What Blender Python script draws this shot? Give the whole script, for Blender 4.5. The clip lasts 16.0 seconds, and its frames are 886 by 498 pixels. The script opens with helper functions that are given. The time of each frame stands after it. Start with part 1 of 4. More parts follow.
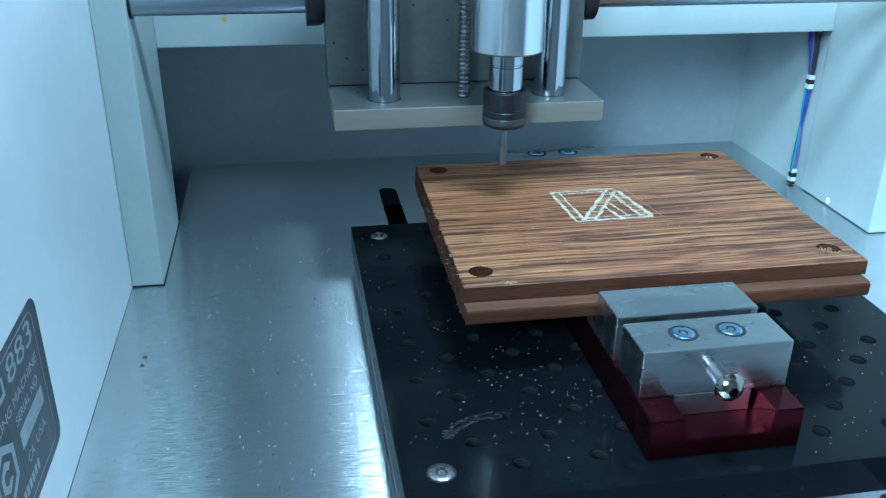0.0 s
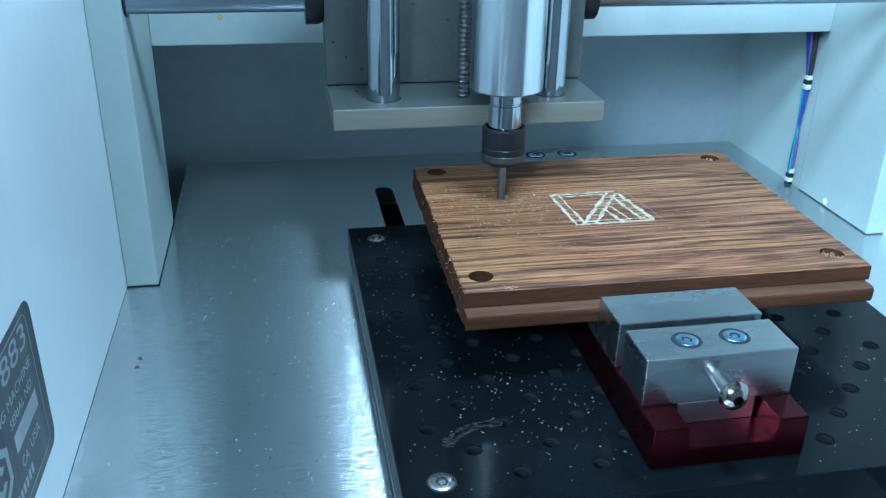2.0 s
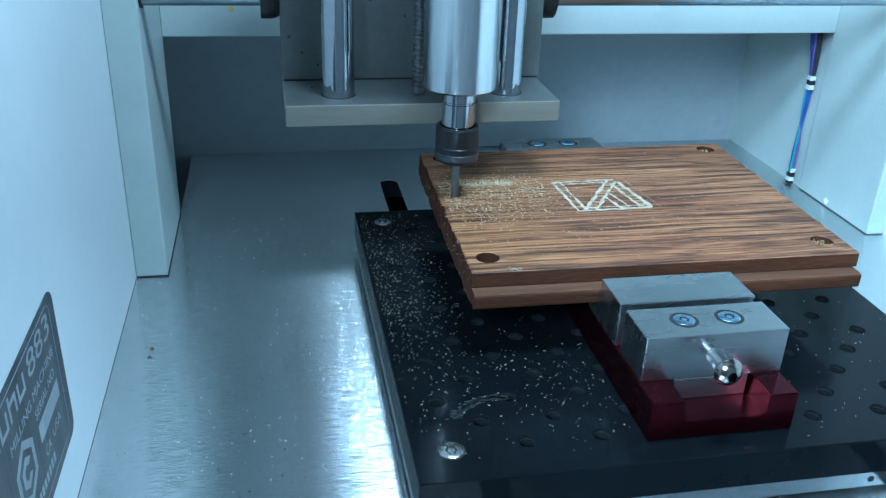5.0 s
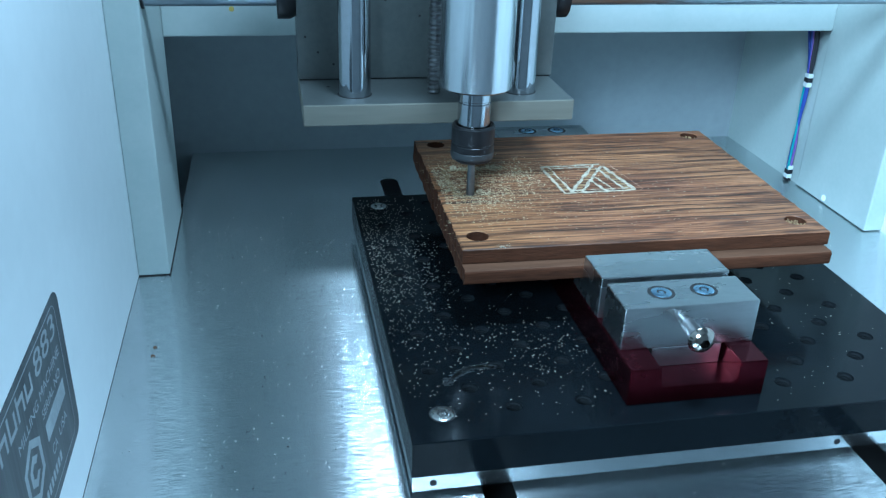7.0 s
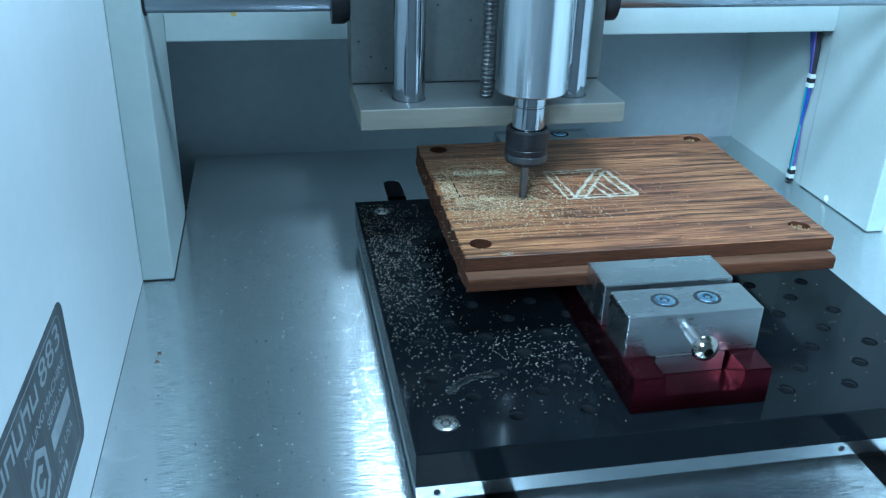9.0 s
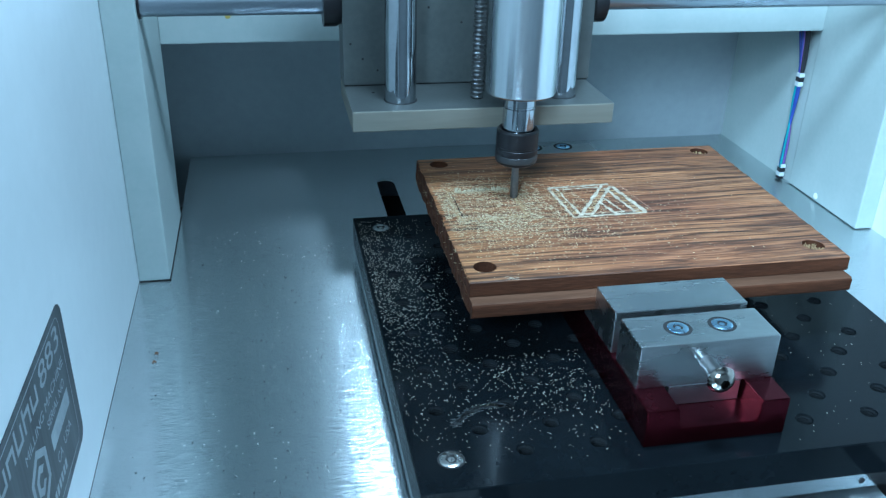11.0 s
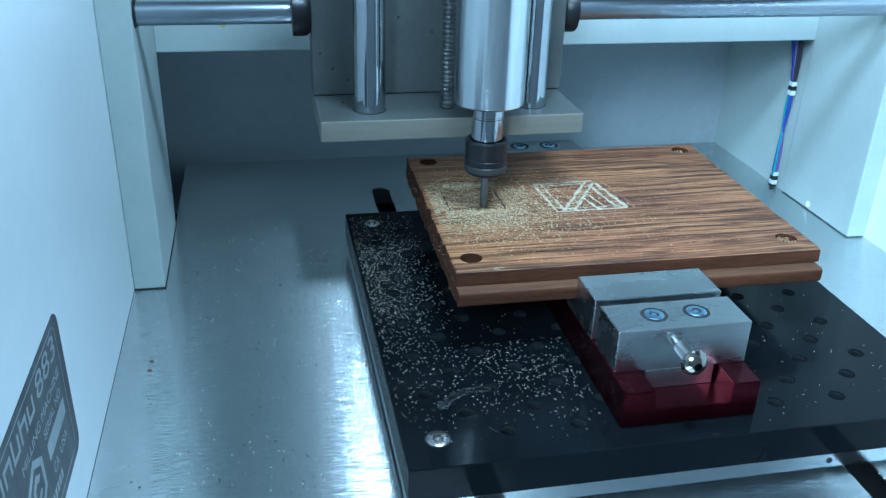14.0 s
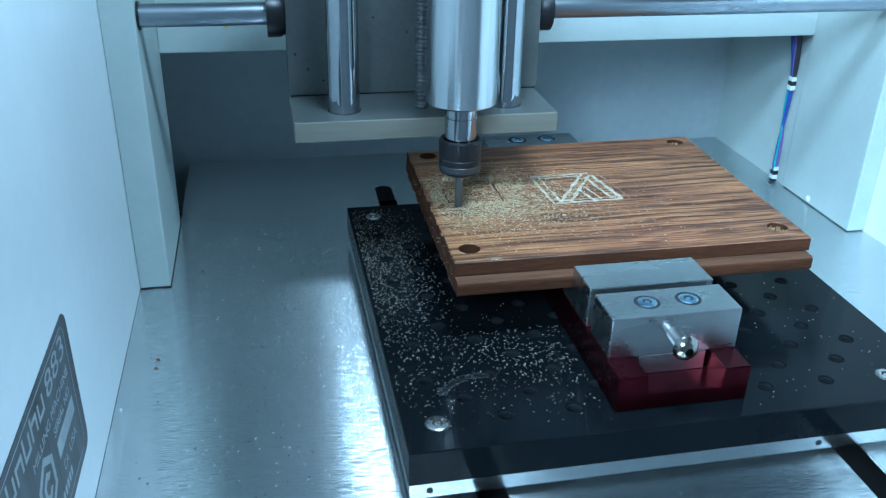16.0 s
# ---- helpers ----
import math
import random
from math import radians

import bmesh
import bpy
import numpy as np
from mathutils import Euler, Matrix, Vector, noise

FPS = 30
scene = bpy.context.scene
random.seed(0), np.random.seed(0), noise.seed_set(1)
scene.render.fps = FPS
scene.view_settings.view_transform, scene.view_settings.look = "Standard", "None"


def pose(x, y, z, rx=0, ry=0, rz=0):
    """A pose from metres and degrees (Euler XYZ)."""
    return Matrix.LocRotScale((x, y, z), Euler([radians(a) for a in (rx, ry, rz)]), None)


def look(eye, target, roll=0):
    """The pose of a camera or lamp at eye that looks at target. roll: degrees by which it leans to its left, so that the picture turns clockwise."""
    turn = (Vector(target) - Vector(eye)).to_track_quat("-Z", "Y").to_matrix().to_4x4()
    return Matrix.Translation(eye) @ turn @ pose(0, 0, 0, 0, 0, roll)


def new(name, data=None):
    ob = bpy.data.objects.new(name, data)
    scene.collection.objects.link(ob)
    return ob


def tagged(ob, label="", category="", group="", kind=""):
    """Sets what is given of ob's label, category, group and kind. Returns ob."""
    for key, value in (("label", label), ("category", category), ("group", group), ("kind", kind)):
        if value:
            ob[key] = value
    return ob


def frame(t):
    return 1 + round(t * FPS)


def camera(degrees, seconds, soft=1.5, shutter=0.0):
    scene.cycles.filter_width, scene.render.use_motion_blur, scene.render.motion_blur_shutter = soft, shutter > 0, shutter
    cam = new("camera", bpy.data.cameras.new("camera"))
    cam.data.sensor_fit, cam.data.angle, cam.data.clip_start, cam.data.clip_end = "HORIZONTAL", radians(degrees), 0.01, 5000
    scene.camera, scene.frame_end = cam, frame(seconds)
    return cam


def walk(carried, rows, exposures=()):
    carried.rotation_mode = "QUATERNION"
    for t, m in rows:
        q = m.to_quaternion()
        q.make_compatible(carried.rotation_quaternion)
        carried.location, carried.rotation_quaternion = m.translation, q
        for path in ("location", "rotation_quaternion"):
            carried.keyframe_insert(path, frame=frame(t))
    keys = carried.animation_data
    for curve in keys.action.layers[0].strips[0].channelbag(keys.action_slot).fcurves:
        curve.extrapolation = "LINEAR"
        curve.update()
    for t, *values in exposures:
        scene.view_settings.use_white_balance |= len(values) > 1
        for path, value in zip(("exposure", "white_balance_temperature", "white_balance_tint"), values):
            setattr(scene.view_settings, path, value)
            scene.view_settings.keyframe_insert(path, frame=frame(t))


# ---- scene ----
MM = 0.001

# camera and its walk
cam = camera(53.37, 16.0, soft=1.3)
PATH = [
    (0, pose(-0.0002, -0.0048, 0.1995, 64.91, -0.64, -9.90)),
    (0.5, pose(0.0019, 0.0002, 0.1975, 65.07, -0.10, -9.91)),
    (1, pose(0.0001, 0.0012, 0.1982, 64.80, -0.36, -9.86)),
    (1.5, pose(0.0000, 0.0000, 0.1988, 64.63, -0.64, -10.05)),
    (2, pose(-0.0015, -0.0015, 0.1999, 64.73, -0.94, -10.23)),
    (2.5, pose(-0.0043, -0.0015, 0.2005, 64.65, -1.18, -10.29)),
    (3, pose(-0.0074, -0.0006, 0.2007, 64.58, -1.43, -10.29)),
    (3.5, pose(-0.0090, -0.0013, 0.2016, 64.62, -1.71, -10.28)),
    (4, pose(-0.0101, -0.0016, 0.2008, 64.47, -1.93, -10.38)),
    (6.5, pose(-0.0122, -0.0036, 0.2062, 63.94, -1.89, -10.75)),
    (7, pose(-0.0126, -0.0040, 0.2052, 63.86, -1.88, -10.69)),
    (7.5, pose(-0.0127, -0.0041, 0.2049, 63.74, -1.82, -10.77)),
    (8, pose(-0.0116, -0.0037, 0.2058, 63.54, -1.71, -10.77)),
    (8.5, pose(-0.0116, -0.0033, 0.2076, 63.51, -1.70, -10.77)),
    (9, pose(-0.0118, -0.0036, 0.2093, 63.58, -1.53, -10.55)),
    (11.5, pose(-0.0118, -0.0079, 0.2126, 63.39, -1.45, -11.09)),
    (12, pose(-0.0114, -0.0083, 0.2123, 63.55, -1.54, -11.17)),
    (12.5, pose(-0.0128, -0.0094, 0.2125, 63.68, -1.56, -11.12)),
    (13, pose(-0.0137, -0.0091, 0.2122, 63.77, -1.63, -11.08)),
    (13.5, pose(-0.0139, -0.0089, 0.2137, 63.76, -1.65, -11.22)),
    (14, pose(-0.0128, -0.0078, 0.2144, 63.75, -1.63, -11.35)),
    (14.5, pose(-0.0122, -0.0090, 0.2139, 63.64, -1.54, -11.35)),
    (15, pose(-0.0134, -0.0102, 0.2142, 63.44, -1.45, -11.26)),
    (15.5, pose(-0.0141, -0.0109, 0.2143, 63.30, -1.30, -11.19)),
    (16, pose(-0.0127, -0.0111, 0.2171, 63.44, -1.15, -11.31)),
]
walk(cam, PATH, exposures=[(0, 0.0, 5200, 8), (16, 0.0, 5200, 8)])

# light: room light from the front, a lamp bar under the machine's lid
world = bpy.data.worlds.new("world")
scene.world = world
world.use_nodes = True
wb = world.node_tree.nodes["Background"]
wb.inputs[0].default_value = (0.55, 0.72, 0.85, 1)
wb.inputs[1].default_value = 0.15


def area(name, at, to, sx, sy, watts, colour):
    d = bpy.data.lights.new(name, "AREA")
    d.shape, d.size, d.size_y, d.energy, d.color = "RECTANGLE", sx * MM, sy * MM, watts, colour
    ob = new(name, d)
    ob.matrix_world = look([a * MM for a in at], [a * MM for a in to])
    return ob


area("lid_lamp", (98, 235, 425), (104, 300, 0), 118, 60, 2.0, (0.665, 0.895, 0.98))
area("room_lamp", (-590, -800, 860), (240, 400, 60), 560, 480, 42.5, (0.66, 0.90, 0.98))


# ---- materials ----
def mat(name):
    m = bpy.data.materials.new(name)
    m.use_nodes = True
    nt = m.node_tree
    return m, nt, nt.nodes["Principled BSDF"]


def node(nt, kind, **sets):
    n = nt.nodes.new(kind)
    for key, v in sets.items():
        n.inputs[key.replace("_", " ")].default_value = v
    return n


def coords(nt, scale, kind="Object"):
    tc = nt.nodes.new("ShaderNodeTexCoord")
    mp = nt.nodes.new("ShaderNodeMapping")
    mp.inputs["Scale"].default_value = scale
    nt.links.new(tc.outputs[kind], mp.inputs["Vector"])
    return mp.outputs["Vector"]


def ramp(nt, fac, stops):
    r = nt.nodes.new("ShaderNodeValToRGB")
    e = r.color_ramp.elements
    while len(e) < len(stops):
        e.new(0.5)
    for el, (p, c) in zip(e, stops):
        el.position, el.color = p, (*c, 1)
    nt.links.new(fac, r.inputs["Fac"])
    return r.outputs["Color"]


def noise_tex(nt, vec, scale, detail=4, rough=0.55, out="Fac"):
    n = node(nt, "ShaderNodeTexNoise", Scale=scale, Detail=detail, Roughness=rough)
    nt.links.new(vec, n.inputs["Vector"])
    return n.outputs[out]


def bump(nt, b, height, strength, dist):
    n = node(nt, "ShaderNodeBump", Strength=strength, Distance=dist)
    nt.links.new(height, n.inputs["Height"])
    nt.links.new(n.outputs["Normal"], b.inputs["Normal"])


def surface(name, dark, light, rough, metal=0.0, scale=60.0, stretch=(1, 1, 1), relief=0.15, rough_to=None, coat=0.0, depth=0.0002):
    """A mottled surface: two colours mixed by a noise at two scales, uneven gloss, fine relief."""
    m, nt, b = mat(name)
    v = coords(nt, stretch)
    big = noise_tex(nt, v, scale, 6)
    fine = noise_tex(nt, v, scale * 9, 3)
    mix = nt.nodes.new("ShaderNodeMath")
    mix.operation = "MULTIPLY_ADD"
    mix.inputs[1].default_value = 0.35
    nt.links.new(fine, mix.inputs[0])
    sc = nt.nodes.new("ShaderNodeMath")
    sc.operation = "MULTIPLY"
    sc.inputs[1].default_value = 0.65
    nt.links.new(big, sc.inputs[0])
    nt.links.new(sc.outputs[0], mix.inputs[2])
    nt.links.new(ramp(nt, mix.outputs[0], [(0.3, dark), (0.7, light)]), b.inputs["Base Color"])
    r2 = rough if rough_to is None else rough_to
    nt.links.new(ramp(nt, big, [(0.3, (rough,) * 3), (0.7, (r2,) * 3)]), b.inputs["Roughness"])
    b.inputs["Metallic"].default_value = metal
    b.inputs["Coat Weight"].default_value = coat
    if relief:
        bump(nt, b, fine, relief, depth)
    return m


def brushed(name, dark, light, rough, aniso, along, relief=0.1, across=None, tilt=0.0, run=0.03, freq=1500):
    """Brushed metal, its scratches along the axis given."""
    m, nt, b = mat(name)
    st = tuple(run if a else 1.0 for a in along)
    v = coords(nt, st)
    lines = noise_tex(nt, v, freq, 4, 0.75)
    blot = noise_tex(nt, coords(nt, (1, 1, 1)), 28, 4)
    mx = nt.nodes.new("ShaderNodeMath")
    mx.operation = "MULTIPLY_ADD"
    mx.inputs[1].default_value = 0.75
    nt.links.new(lines, mx.inputs[0])
    hf = nt.nodes.new("ShaderNodeMath")
    hf.operation = "MULTIPLY"
    hf.inputs[1].default_value = 0.25
    nt.links.new(blot, hf.inputs[0])
    nt.links.new(hf.outputs[0], mx.inputs[2])
    nt.links.new(ramp(nt, mx.outputs[0], [(0.32, dark), (0.68, light)]), b.inputs["Base Color"])
    nt.links.new(ramp(nt, lines, [(0.3, (rough * 0.9,) * 3), (0.7, (rough * 1.12,) * 3)]), b.inputs["Roughness"])
    b.inputs["Metallic"].default_value = 1.0
    b.inputs["Anisotropic"].default_value = aniso
    tg = nt.nodes.new("ShaderNodeCombineXYZ")
    for i in range(3):
        tg.inputs[i].default_value = float((across or along)[i])
    nt.links.new(tg.outputs[0], b.inputs["Tangent"])
    if tilt:
        # deep parallel scratches on a level sheet lean the surface across their run
        lean = nt.nodes.new("ShaderNodeMath")
        lean.operation = "MULTIPLY_ADD"
        lean.inputs[1].default_value = tilt
        lean.inputs[2].default_value = -0.5 * tilt
        nt.links.new(lines, lean.inputs[0])
        cb = nt.nodes.new("ShaderNodeCombineXYZ")
        cb.inputs[2].default_value = 1.0
        nt.links.new(lean.outputs[0], cb.inputs[1])
        nm = nt.nodes.new("ShaderNodeVectorMath")
        nm.operation = "NORMALIZE"
        nt.links.new(cb.outputs[0], nm.inputs[0])
        nt.links.new(nm.outputs[0], b.inputs["Normal"])
    elif relief:
        bump(nt, b, lines, relief, 0.00008)
    return m


def wood(name):
    """Striped reddish brown wood, the grain along x."""
    m, nt, b = mat(name)
    v = coords(nt, (0.022, 1.0, 1.0))
    warp = noise_tex(nt, coords(nt, (0.3, 1, 1)), 38, 3, 0.5, "Color")
    add = nt.nodes.new("ShaderNodeVectorMath")
    add.operation = "MULTIPLY_ADD"
    add.inputs[1].default_value = (0.008, 0.008, 0.008)
    nt.links.new(warp, add.inputs[0])
    nt.links.new(v, add.inputs[2])
    bands = noise_tex(nt, add.outputs[0], 430, 5, 0.60)
    pores = noise_tex(nt, add.outputs[0], 1100, 3, 0.6)
    tone = noise_tex(nt, coords(nt, (0.3, 1, 1)), 24, 3, 0.5)
    c1 = ramp(nt, bands, [(0.30, (0.034, 0.016, 0.011)), (0.40, (0.120, 0.060, 0.034)), (0.48, (0.272, 0.139, 0.075)), (0.64, (0.45, 0.250, 0.137))])
    c2 = ramp(nt, pores, [(0.32, (0.50, 0.44, 0.40)), (0.52, (1.0, 1.0, 1.0))])
    c3 = ramp(nt, tone, [(0.34, (0.82, 0.68, 0.62)), (0.66, (1.09, 1.06, 0.89))])
    wv = node(nt, "ShaderNodeTexWave", Scale=150.0, Distortion=5.0, Detail=3.0)
    wv.inputs["Detail Scale"].default_value = 0.35
    wv.bands_direction = "Y"
    nt.links.new(add.outputs[0], wv.inputs["Vector"])
    c4 = ramp(nt, wv.outputs["Fac"], [(0.0, (0.58, 0.52, 0.50)), (0.24, (0.95, 0.93, 0.92)), (1.0, (1.06, 1.04, 1.02))])
    # the heartwood drifts from golden to reddish along the board
    sx = nt.nodes.new("ShaderNodeSeparateXYZ")
    nt.links.new(coords(nt, (1, 1, 1)), sx.inputs[0])
    drift = nt.nodes.new("ShaderNodeMath")
    drift.operation = "MULTIPLY_ADD"
    drift.inputs[1].default_value = 4.2
    nt.links.new(sx.outputs["X"], drift.inputs[0])
    nt.links.new(tone, drift.inputs[2])
    c5 = ramp(nt, drift.outputs[0], [(0.55, (1.12, 1.12, 0.92)), (0.80, (1.0, 0.94, 0.86)), (1.0, (0.88, 0.76, 0.74))])
    # short dark fibre dashes
    dash = noise_tex(nt, coords(nt, (0.06, 1, 1)), 1300, 2, 0.5)
    c6 = ramp(nt, dash, [(0.30, (0.45, 0.40, 0.38)), (0.40, (1.0, 1.0, 1.0))])
    # broad smoky streaks
    smoke = noise_tex(nt, coords(nt, (0.03, 1, 1)), 210, 4, 0.6)
    c7 = ramp(nt, smoke, [(0.34, (0.50, 0.46, 0.47)), (0.47, (0.97, 0.97, 0.97)), (0.62, (1.12, 1.10, 1.06))])
    col = c1
    for c in (c2, c3, c4, c5, c6, c7):
        mu = nt.nodes.new("ShaderNodeMixRGB")
        mu.blend_type = "MULTIPLY"
        mu.inputs[0].default_value = 1.0
        nt.links.new(col, mu.inputs[1])
        nt.links.new(c, mu.inputs[2])
        col = mu.outputs[0]
    nt.links.new(col, b.inputs["Base Color"])
    nt.links.new(ramp(nt, pores, [(0.3, (0.62,) * 3), (0.7, (0.42,) * 3)]), b.inputs["Roughness"])
    bump(nt, b, pores, 0.25, 0.0002)
    return m


M_floor = brushed("brushed_steel_floor", (0.62, 0.655, 0.665), (0.78, 0.815, 0.825), 0.24, 1.0, (1, 0, 0), 0.0, across=(0, 1, 0), tilt=3.8, run=0.036, freq=3600)
M_white = surface("white_enamel", (0.58, 0.62, 0.635), (0.65, 0.69, 0.705), 0.28, scale=14, relief=0.05, rough_to=0.36)
M_paint = surface("grey_green_powder_coat", (0.36, 0.42, 0.41), (0.42, 0.47, 0.46), 0.48, scale=40, relief=0.12, rough_to=0.58)
M_back = surface("grey_back_sheet", (0.240, 0.270, 0.288), (0.302, 0.332, 0.349), 0.45, scale=18, relief=0.06, rough_to=0.6)
M_plate = surface("satin_anodised_plate", (0.068, 0.076, 0.075), (0.105, 0.113, 0.11), 0.40, metal=0.3, scale=50, relief=0.08, rough_to=0.5)
# paler, warmer plate copy: reflected light on its edges is in the colour
M_plate_lit = surface("lit_plate_edge", (0.165, 0.157, 0.13), (0.23, 0.22, 0.185), 0.42, metal=0.3, scale=60, stretch=(0.1, 1, 1), relief=0.1, rough_to=0.5)
M_alu = brushed("milled_aluminium", (0.70, 0.74, 0.77), (0.86, 0.89, 0.91), 0.16, 0.4, (1, 0, 0), 0.05)
M_jaw = surface("ground_steel", (0.48, 0.50, 0.51), (0.65, 0.67, 0.68), 0.22, metal=1.0, scale=60, stretch=(0.3, 1, 1), relief=0.06, rough_to=0.32)
M_spin = brushed("turned_aluminium", (0.58, 0.61, 0.64), (0.74, 0.77, 0.79), 0.22, 0.65, (0, 0, 1), 0.07)
M_chrome = surface("polished_steel", (0.38, 0.40, 0.43), (0.50, 0.52, 0.55), 0.08, metal=1.0, scale=40, relief=0, rough_to=0.13)
M_rail = surface("ground_rail_steel", (0.26, 0.29, 0.33), (0.36, 0.39, 0.43), 0.24, metal=1.0, scale=40, stretch=(0.1, 1, 1), relief=0.02, rough_to=0.32)
M_mill = surface("dull_carbide", (0.14, 0.145, 0.15), (0.24, 0.245, 0.25), 0.35, metal=1.0, scale=200, relief=0.1, rough_to=0.45)
M_band = surface("grey_band_steel", (0.045, 0.048, 0.052), (0.075, 0.08, 0.085), 0.42, metal=0.5, scale=80, stretch=(0.2, 0.2, 1), relief=0.05)
M_zinc = surface("zinc_screw", (0.30, 0.50, 0.72), (0.52, 0.72, 0.88), 0.2, metal=1.0, scale=150, relief=0.05, rough_to=0.3)
M_nut = surface("blackened_steel", (0.010, 0.010, 0.012), (0.022, 0.022, 0.025), 0.34, metal=0.4, scale=80, relief=0.05, rough_to=0.42)
M_black = surface("black_anodised", (0.003, 0.004, 0.005), (0.005, 0.007, 0.009), 0.09, scale=30, relief=0.03, rough_to=0.17)
M_black.node_tree.nodes["Principled BSDF"].inputs["Specular IOR Level"].default_value = 0.105
M_thread = surface("black_cut_thread", (0.004, 0.005, 0.006), (0.010, 0.012, 0.014), 0.75, scale=200)
M_thread.node_tree.nodes["Principled BSDF"].inputs["Specular IOR Level"].default_value = 0.09
M_red = surface("red_anodised", (0.090, 0.010, 0.018), (0.130, 0.016, 0.027), 0.2, metal=0.97, scale=60, relief=0.04, rough_to=0.28)
# near-black; in slots, sockets and gaps the shade is in this colour
M_dark = surface("dark_void", (0.008, 0.008, 0.009), (0.015, 0.015, 0.016), 0.8, scale=40)
M_wood = wood("striped_rosewood")
# sawn side faces, darkened: the weaker light on them is in the colour
M_edge = surface("sawn_edge_shaded", (0.024, 0.009, 0.0045), (0.098, 0.034, 0.0155), 0.8, scale=160, stretch=(0.12, 1, 1), relief=0.6, depth=0.0004)
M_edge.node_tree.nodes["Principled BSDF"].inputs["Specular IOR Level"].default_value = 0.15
# paler copy for upward faces: the light they catch is in the colour
M_edge_lit = surface("rosewood_edge_lit", (0.060, 0.026, 0.014), (0.145, 0.070, 0.040), 0.7, scale=120, stretch=(0.1, 1, 1), relief=0.4, depth=0.0003)
M_edge_lit.node_tree.nodes["Principled BSDF"].inputs["Specular IOR Level"].default_value = 0.15
# near-black wood for recesses: the shade inside them is in the colour
M_recess = surface("dark_recess", (0.008, 0.004, 0.003), (0.03, 0.014, 0.009), 0.9, scale=300)
M_pale = surface("fresh_cut_wood", (0.20, 0.145, 0.095), (0.66, 0.57, 0.43), 0.85, scale=420, relief=0.6)
M_chip = surface("pale_wood_chip", (0.44, 0.39, 0.32), (0.72, 0.67, 0.58), 0.8, scale=300, relief=0.2)
M_screw = surface("stainless_screw", (0.42, 0.41, 0.39), (0.60, 0.585, 0.56), 0.24, metal=1.0, scale=200, relief=0.05, rough_to=0.3)
M_stainless = surface("dark_stainless", (0.24, 0.225, 0.20), (0.37, 0.35, 0.32), 0.14, metal=1.0, scale=200, relief=0.03, rough_to=0.22)
M_scuff = surface("grey_scuff", (0.008, 0.010, 0.011), (0.045, 0.049, 0.052), 0.7, scale=500, relief=0.2)
M_pencil = surface("reddish_pencil", (0.40, 0.20, 0.14), (0.5, 0.28, 0.2), 0.7, scale=300)
M_gold = surface("golden_wood_chip", (0.44, 0.34, 0.21), (0.70, 0.60, 0.43), 0.85, scale=300, relief=0.2)
M_burr = surface("fresh_fibre", (0.32, 0.26, 0.17), (0.56, 0.48, 0.34), 0.85, scale=600, relief=0.3)
M_dust = surface("brown_wood_dust", (0.25, 0.14, 0.07), (0.46, 0.31, 0.17), 0.9, scale=300, relief=0.2)


def vary(m, low=0.5):
    """Each loose piece takes its own shade."""
    nt = m.node_tree
    b = nt.nodes["Principled BSDF"]
    link_in = b.inputs["Base Color"].links[0].from_socket
    geo = nt.nodes.new("ShaderNodeNewGeometry")
    mu = nt.nodes.new("ShaderNodeMixRGB")
    mu.blend_type = "MULTIPLY"
    mu.inputs[0].default_value = 1.0
    nt.links.new(link_in, mu.inputs[1])
    nt.links.new(ramp(nt, geo.outputs["Random Per Island"], [(0.0, (low, low * 0.9, low * 0.8)), (0.6, (1.0, 1.0, 0.95)), (1.0, (1.15, 1.15, 1.1))]), mu.inputs[2])
    nt.links.new(mu.outputs[0], b.inputs["Base Color"])


for m_ in (M_chip, M_gold, M_dust, M_burr):
    vary(m_)
M_fleck = surface("white_fleck", (0.75, 0.76, 0.76), (0.88, 0.88, 0.87), 0.7, scale=300)
M_rust = surface("reddish_crumb", (0.13, 0.07, 0.042), (0.20, 0.12, 0.078), 0.8, scale=300)
# lightened badge metal: the reflected haze over it is in the colour
M_badge = surface("dark_brushed_badge", (0.030, 0.034, 0.037), (0.085, 0.095, 0.103), 0.5, metal=0.0, scale=90, stretch=(1, 1, 0.05), relief=0.1, rough_to=0.45)
M_badge.node_tree.nodes["Principled BSDF"].inputs["Specular IOR Level"].default_value = 0.2
M_print = surface("pale_print", (0.20, 0.225, 0.235), (0.32, 0.35, 0.37), 0.6, scale=90)
M_blue = surface("blue_insulation", (0.02, 0.04, 0.22), (0.035, 0.06, 0.30), 0.4, scale=100)
M_teal = surface("teal_insulation", (0.02, 0.20, 0.24), (0.03, 0.27, 0.30), 0.4, scale=100)
M_wred = surface("red_insulation", (0.45, 0.04, 0.06), (0.55, 0.06, 0.08), 0.4, scale=100)
M_wyellow = surface("yellow_insulation", (0.40, 0.30, 0.05), (0.5, 0.38, 0.08), 0.4, scale=100)
M_violet = surface("violet_insulation", (0.12, 0.05, 0.25), (0.17, 0.08, 0.32), 0.4, scale=100)
M_wblack = surface("black_insulation", (0.012, 0.012, 0.016), (0.02, 0.02, 0.026), 0.4, scale=100)
M_upper_panel = surface("dark_panel", (0.055, 0.062, 0.072), (0.08, 0.088, 0.10), 0.12, scale=20, relief=0.02, rough_to=0.2)
M_bench = surface("dark_bench", (0.05, 0.05, 0.055), (0.09, 0.09, 0.095), 0.5, scale=12)
M_room = surface("room_wall", (0.50, 0.53, 0.55), (0.58, 0.61, 0.63), 0.8, scale=2)
M_warm_panel = surface("warm_reflector_brown", (0.42, 0.22, 0.13), (0.55, 0.31, 0.19), 0.5, scale=12, stretch=(1, 1, 0.1))


